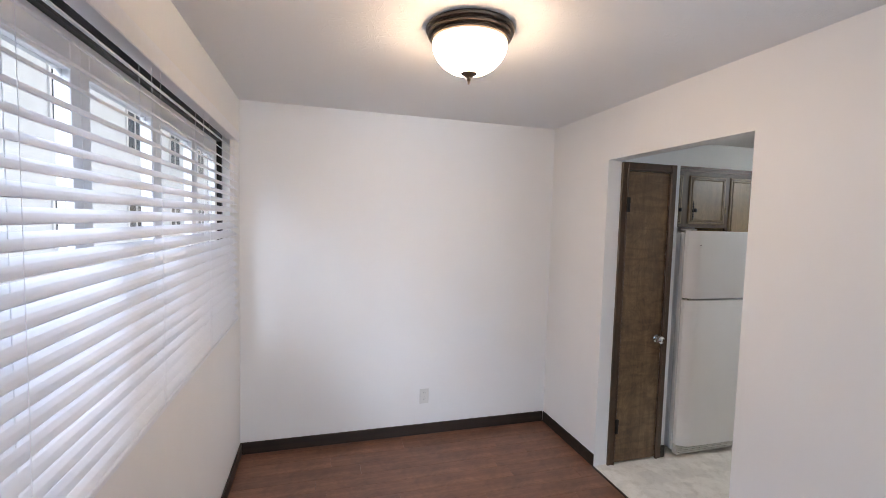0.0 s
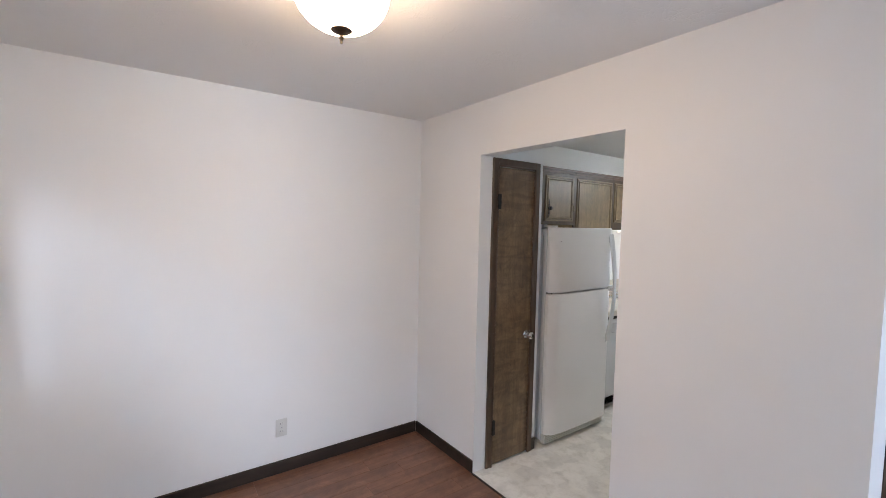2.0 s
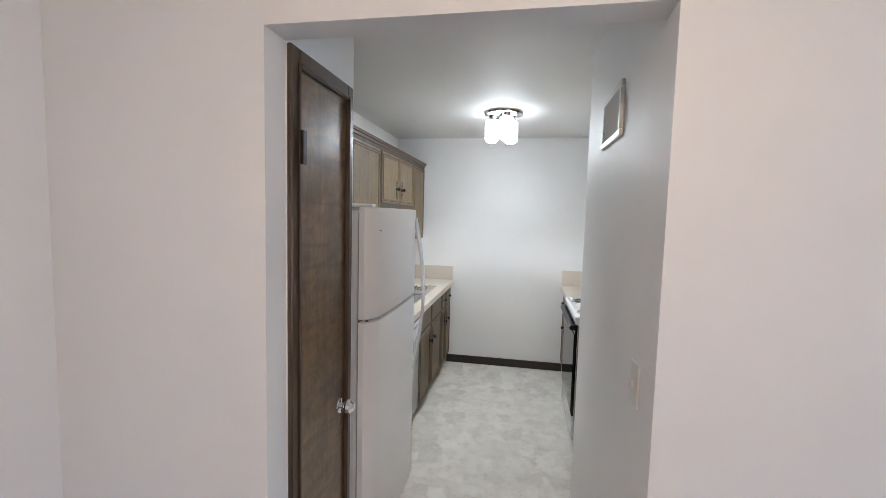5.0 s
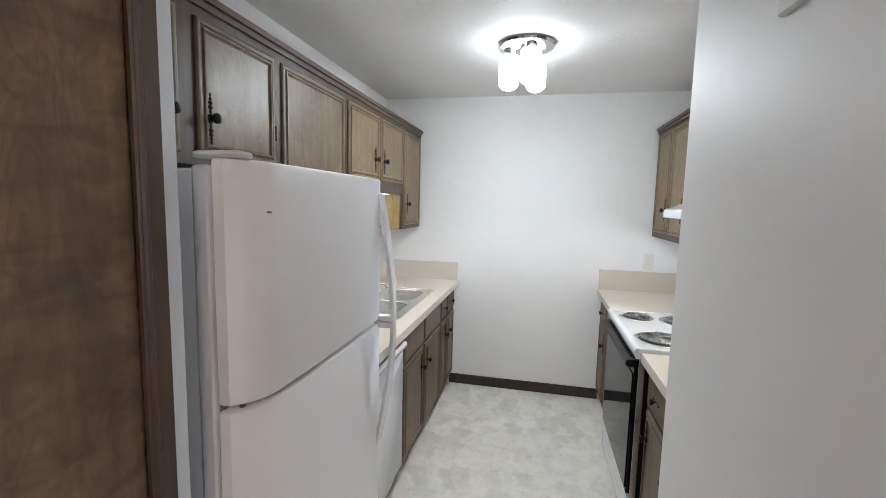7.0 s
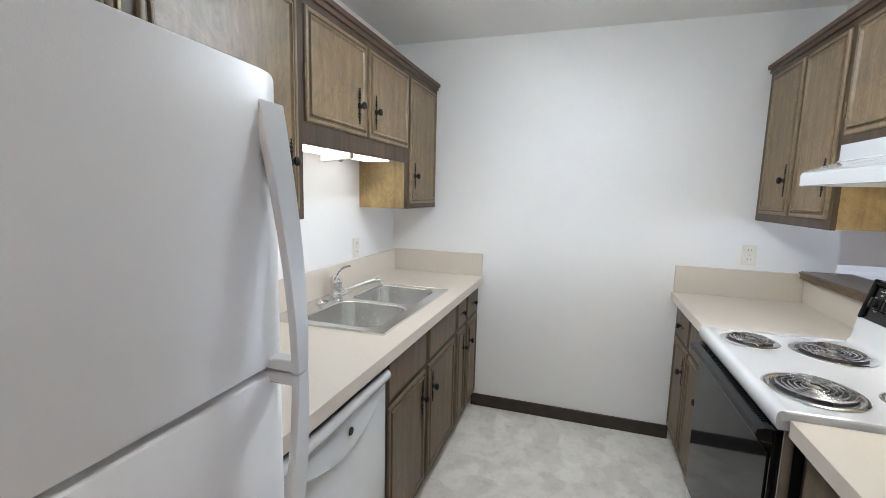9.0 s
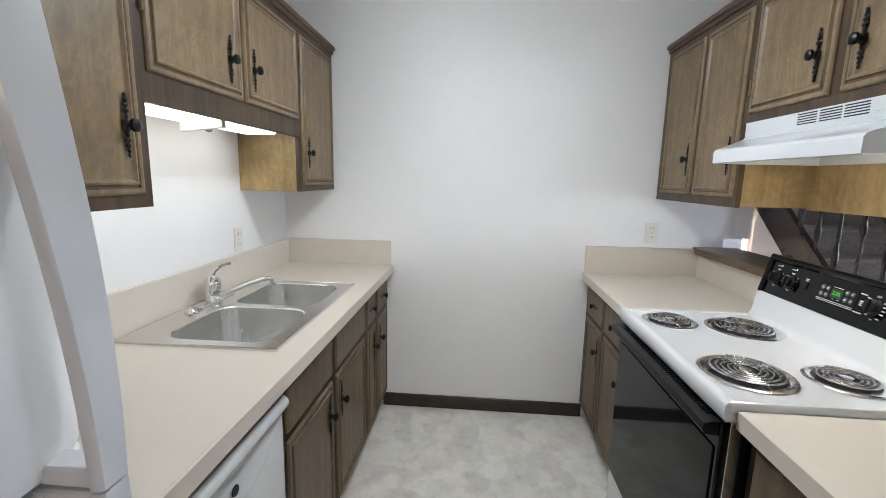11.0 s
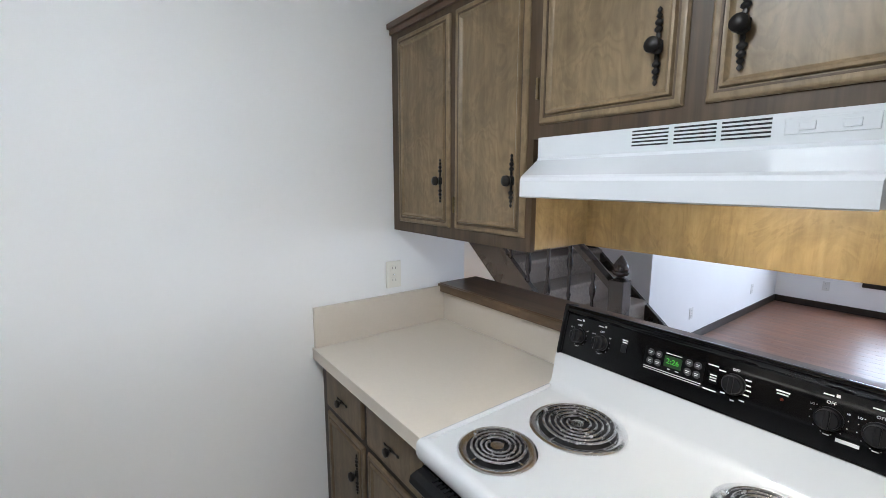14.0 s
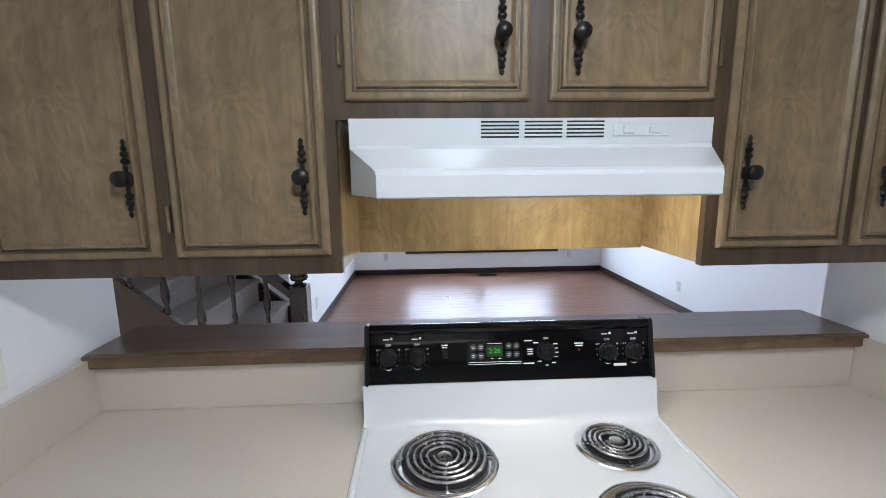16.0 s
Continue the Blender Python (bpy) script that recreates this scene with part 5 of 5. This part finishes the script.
def text_bm(word, size):
    """Letters of the built-in font as a mesh, reading along -x when seen from +y."""
    cu = bpy.data.curves.new("words", "FONT")
    cu.body, cu.size, cu.align_x, cu.align_y, cu.extrude = word, size, "CENTER", "CENTER", 0.0003
    cu.resolution_u = 2
    ob = bpy.data.objects.new("words", cu)
    scene.collection.objects.link(ob)
    me = bpy.data.meshes.new_from_object(ob.evaluated_get(bpy.context.evaluated_depsgraph_get()))
    bpy.data.objects.remove(ob)
    bpy.data.curves.remove(cu)
    bm = bmesh.new()
    bm.from_mesh(me)
    bpy.data.meshes.remove(me)
    bm.transform(Matrix.Rotation(math.pi, 4, "Z") @ Matrix.Rotation(radians(90), 4, "X"))
    return bm


def words(word, x, z, size, material=None, parent=None, y=0.0009):
    bm = text_bm(word, size)
    bm.transform(Matrix.Translation((x, y, z)))
    return part("lettering", on_panel(bm), material or M_INK, parent or pb)


def bars(rows, parent=None, y=0.0006):
    return tagged(part("printed_text", on_panel(boxes_bm([(x - w / 2, x + w / 2, y, y + 0.0004, z - h / 2, z + h / 2) for x, z, w, h in rows])), M_INK, parent or pb), kind="stuff")


def dial(x, z, r=0.023, ticks=9):
    k = part("dial_knob", on_panel(lathe_bm([(r, 0.0), (r, 0.006), (r * 0.86, 0.010), (r * 0.80, 0.020), (r * 0.72, 0.022), (0.0, 0.022)], 22, Matrix.Translation((x, 0.0, z)) @ Matrix.Rotation(radians(-90), 4, "X"))), M_BPLAST, pb, "black control knob")
    part("grip", on_panel(box_bm(x - 0.005, x + 0.005, 0.020, 0.028, z - r * 0.8, z + r * 0.8, 0.002)), M_BPLAST, k)
    words("OFF", x, z + r + 0.0085, 0.0085)
    bars([(x + (r + 0.006) * math.sin(a), z + (r + 0.006) * math.cos(a), 0.0017, 0.0017) for a in [radians(45 + 30 * i) for i in range(ticks)]])
    return k


# image left is +x: dials read from the +x end
for dx in (0.318, 0.244, -0.256, -0.326):
    dial(dx, -0.006)
    words("LO", dx + 0.027, 0.014, 0.0055)
    words("HI", dx - 0.027, 0.014, 0.0055)
    bars([(dx + 0.006, 0.040, 0.016, 0.0026), (dx - 0.008, 0.042, 0.006, 0.006), (dx, -0.037, 0.010, 0.0022)])
part("oven_light_switch", on_panel(box_bm(0.166, 0.180, 0, 0.005, -0.012, 0.010, 0.001)), M_BPLAST, pb)
bars([(0.173, 0.022, 0.016, 0.003), (0.173, 0.016, 0.014, 0.003)])
disp = part("clock_panel", on_panel(box_bm(-0.030, 0.116, 0, 0.0012, -0.034, 0.030, 0.0005)), M_BLACK, pb)
part("display_window", on_panel(box_bm(0.022, 0.064, 0.001, 0.0018, -0.010, 0.018)), G_LCD, disp, "dim green clock display")
words("2:26", 0.043, 0.004, 0.0185, G_LED, disp, 0.0026)
for bx, bz in ((0.099, 0.014), (0.079, 0.014), (0.099, -0.008), (0.079, -0.008), (0.006, 0.016), (-0.014, 0.016), (0.006, -0.006), (-0.014, -0.006)):
    part("button", on_panel(lathe_bm([(0.009, 0.001), (0.0085, 0.003), (0.0, 0.003)], 14, Matrix.Translation((bx, 0, bz)) @ Matrix.Rotation(radians(-90), 4, "X"))), M_BUTTON, disp)
    bars([(bx, bz + 0.002, 0.009, 0.0015), (bx, bz - 0.002, 0.007, 0.0015)], disp, 0.0031)
bars([(0.043, 0.0235, 0.038, 0.002), (0.043, -0.024, 0.140, 0.0015), (0.043, -0.029, 0.138, 0.0015), (0.05, -0.015, 0.006, 0.002), (0.030, -0.015, 0.008, 0.002)], disp, 0.0012)
dial(-0.092, 0.0, 0.024, 0)
bars([(-0.118 - 0.002 * (i == 2), 0.018 - 0.011 * i, 0.012, 0.003) for i in range(4)] + [(-0.066, 0.022, 0.014, 0.003), (-0.046, 0.028, 0.022, 0.003), (-0.046, -0.030, 0.028, 0.003), (-0.074, -0.026, 0.010, 0.003), (-0.094, -0.036, 0.008, 0.003), (-0.112, -0.030, 0.010, 0.003)])
part("cycle_button", on_panel(box_bm(-0.060, -0.040, 0, 0.002, -0.014, 0.012, 0.001)), M_BLACK, pb)
bars([(-0.050, 0.006, 0.014, 0.003), (-0.050, 0.0, 0.014, 0.003), (-0.050, -0.006, 0.014, 0.003)], None, 0.0022)
bars([(-0.180, 0.018, 0.024, 0.003), (-0.180, 0.012, 0.020, 0.003), (-0.288, -0.040, 0.034, 0.007)])

part("indicator", on_panel(lathe_bm([(0.0035, 0.0), (0.0025, 0.0025), (0.0, 0.003)], 10, Matrix.Translation((-0.180, 0, 0.001)) @ Matrix.Rotation(radians(-90), 4, "X"))), M_REDLENS, pb, "small dark red indicator lens")

# ---- stairs and living room ----
st = thing("staircase", 5.6, -0.78, 0.0, "carpeted staircase with dark stained stringers", "staircase")
RISE, RUN, XS = 0.19, 0.225, 4.73
for k in range(13):
    x = XS + k * RUN
    z = (k + 1) * RISE
    part("tread", local(box_bm(x - 0.025, x + RUN + 0.02, -1.425, -0.215, z - 0.04, z, 0.012, 2), st), M_CARPET, st)
    part("riser", local(box_bm(x, x + 0.018, -1.425, -0.215, z - RISE, z - 0.04), st), M_CARPET, st)


def stringer_bm(yy0, yy1, lo, hi, xa, xb):
    bm = bmesh.new()

    def zt(x, d):
        return max(0.0, (x - XS) * RISE / RUN + d)

    outline = [(xa, zt(xa, lo)), (xb, zt(xb, lo)), (xb, zt(xb, hi)), (xa, zt(xa, hi))]
    a = [bm.verts.new((x, yy0, z)) for x, z in outline]
    b = [bm.verts.new((x, yy1, z)) for x, z in outline]
    bm.faces.new(a)
    bm.faces.new(b)
    for i in range(4):
        bm.faces.new((a[i], a[(i + 1) % 4], b[(i + 1) % 4], b[i]))
    bmesh.ops.recalc_face_normals(bm, faces=bm.faces)
    return bm


part("stringer", local(stringer_bm(-0.215, -0.175, -0.02, 0.30, 4.75, 7.6), st), M_STAIRW, st)
part("stringer", local(stringer_bm(-1.461, -1.425, -0.05, 0.16, 4.80, 7.6), st), M_STAIRW, st)
structure("wall_under_stairs", stringer_bm(-0.21, -0.18, -2.0, -0.03, 5.0, 6.23), M_WALL, "white panel below the stair stringer", "wall")
rail = thing("stair_railing", 4.668, -0.195, 0.0, "dark turned stair railing with acorn-topped newel post", "railing")
nw = part("newel_post", local(box_bm(4.665, 4.755, -0.240, -0.150, 0.0, 1.0, 0.004), rail), M_STAIRW, rail)
part("finial", local(lathe_bm([(0.038, 1.0), (0.040, 1.008), (0.022, 1.014), (0.020, 1.022), (0.040, 1.030), (0.047, 1.044), (0.046, 1.052), (0.040, 1.054), (0.044, 1.062), (0.042, 1.082), (0.032, 1.104), (0.016, 1.124), (0.006, 1.140), (0.0, 1.145)], 18, Matrix.Translation((4.710, -0.1945, 0)), closed=False), rail), M_STAIRW, nw, smooth=True)
hr = bmesh.new()
sl = RISE / RUN
pts = [(4.715, 0.90), (7.6, 0.90 + (7.6 - 4.715) * sl)]
for (xa, za), (xb, zb) in zip(pts, pts[1:]):
    a = [hr.verts.new((xa, yy, za + dz)) for yy, dz in ((-0.225, 0), (-0.165, 0), (-0.160, 0.05), (-0.195, 0.072), (-0.230, 0.05))]
    b = [hr.verts.new((xb, yy, zb + dz)) for yy, dz in ((-0.225, 0), (-0.165, 0), (-0.160, 0.05), (-0.195, 0.072), (-0.230, 0.05))]
    hr.faces.new(a)
    hr.faces.new(b)
    for i in range(5):
        hr.faces.new((a[i], a[(i + 1) % 5], b[(i + 1) % 5], b[i]))
bmesh.ops.recalc_face_normals(hr, faces=hr.faces)
part("handrail", local(hr, rail), M_STAIRW, rail)
for k in range(12):
    x = 4.885 + k * 0.172
    zb = (x - XS) * sl + 0.29
    zt = 0.90 + (x - 4.715) * sl
    h = zt - zb
    prof = [(0.012, 0.0), (0.017, 0.03), (0.010, 0.08), (0.020, 0.14), (0.022, 0.22), (0.012, 0.32), (0.009, 0.40), (0.016, 0.44), (0.009, 0.48), (0.012, 0.58), (0.009, 0.68), (0.018, 0.74), (0.020, 0.80), (0.009, 0.86), (0.015, 0.90), (0.010, 0.94), (0.014, 1.0)]
    part("baluster", local(lathe_bm([(r * 1.0, zb + u * h) for r, u in prof], 12, Matrix.Translation((x, -0.195, 0))), rail), M_STAIRW, rail, smooth=True)
reg = thing("floor_register", 3.04, -4.60, 0.0, "dark floor register by the living room window", "register")
part("frame", box_bm(-0.15, 0.15, -0.06, 0.06, 0.0045, 0.012, 0.002), M_DARKFR, reg)
for k in range(7):
    part("slat", box_bm(-0.13, 0.13, -0.045 + k * 0.0145, -0.039 + k * 0.0145, 0.012, 0.014), M_IRON, reg)

# ---- floors ----
structure("floor_kitchen", boxes_bm([(1.435, 1.535, OPN[0], OPN[1], -0.02, 0.0), (1.535, XE, 0.86, YN, -0.02, 0.0)]), M_VINYL, "sheet vinyl floor printed with grey stone", "floor")
casing("trim_threshold", [(1.418, 1.437, OPN[0], OPN[1], -0.01, 0.0035)], M_TRIM, "thin dark strip where wood meets vinyl")


def plank_floor(name, x0, x1, y0, y1, length, width, label):
    base = structure(name, box_bm(x0, x1, y0, y1, -0.03, -0.0075), M_HOLLOW, label, "floor")
    rnd = random.Random(7)
    meshes = {}
    row, y = 0, y0
    while y < y1 - 0.001:
        w = min(width, y1 - y)
        x = x0 - rnd.random() * length * 0.9
        while x < x1 - 0.001:
            a, b = max(x, x0), min(x + length, x1)
            x += length
            if b - a < 0.02:
                continue
            key = (round(b - a, 3), round(w, 3))
            if key not in meshes:
                bm = box_bm(-(b - a) / 2 + 0.0004, (b - a) / 2 - 0.0004, -w / 2 + 0.0004, w / 2 - 0.0004, -0.008, 0.0, 0.0008)
                me = bpy.data.meshes.new("plank")
                bm.to_mesh(me)
                bm.free()
                me.materials.append(M_PLANK)
                meshes[key] = me
            o = new("plank", meshes[key])
            o.parent = base
            o.location = ((a + b) / 2, y + w / 2, 0.0)
        y += width
        row += 1
    return base


plank_floor("floor_dining", XW, 1.435, -1.0, YN, 1.20, 0.125, "red-brown wood laminate dining floor")
plank_floor("floor_living", 1.435, 5.165, -4.81, 0.742, 1.20, 0.125, "red-brown wood laminate living room floor")
structure("floor_hall", boxes_bm([(5.165, 8.0, -1.465, 0.93, -0.03, -0.001), (1.129, 1.435, -4.81, -1.0, -0.03, -0.001)]), M_PLANK, "red-brown hall floor", "floor")
structure("floor_closet", box_bm(1.535, 2.65, 0.84, 1.50, -0.03, -0.002), M_PLANK, "closet floor", "floor")
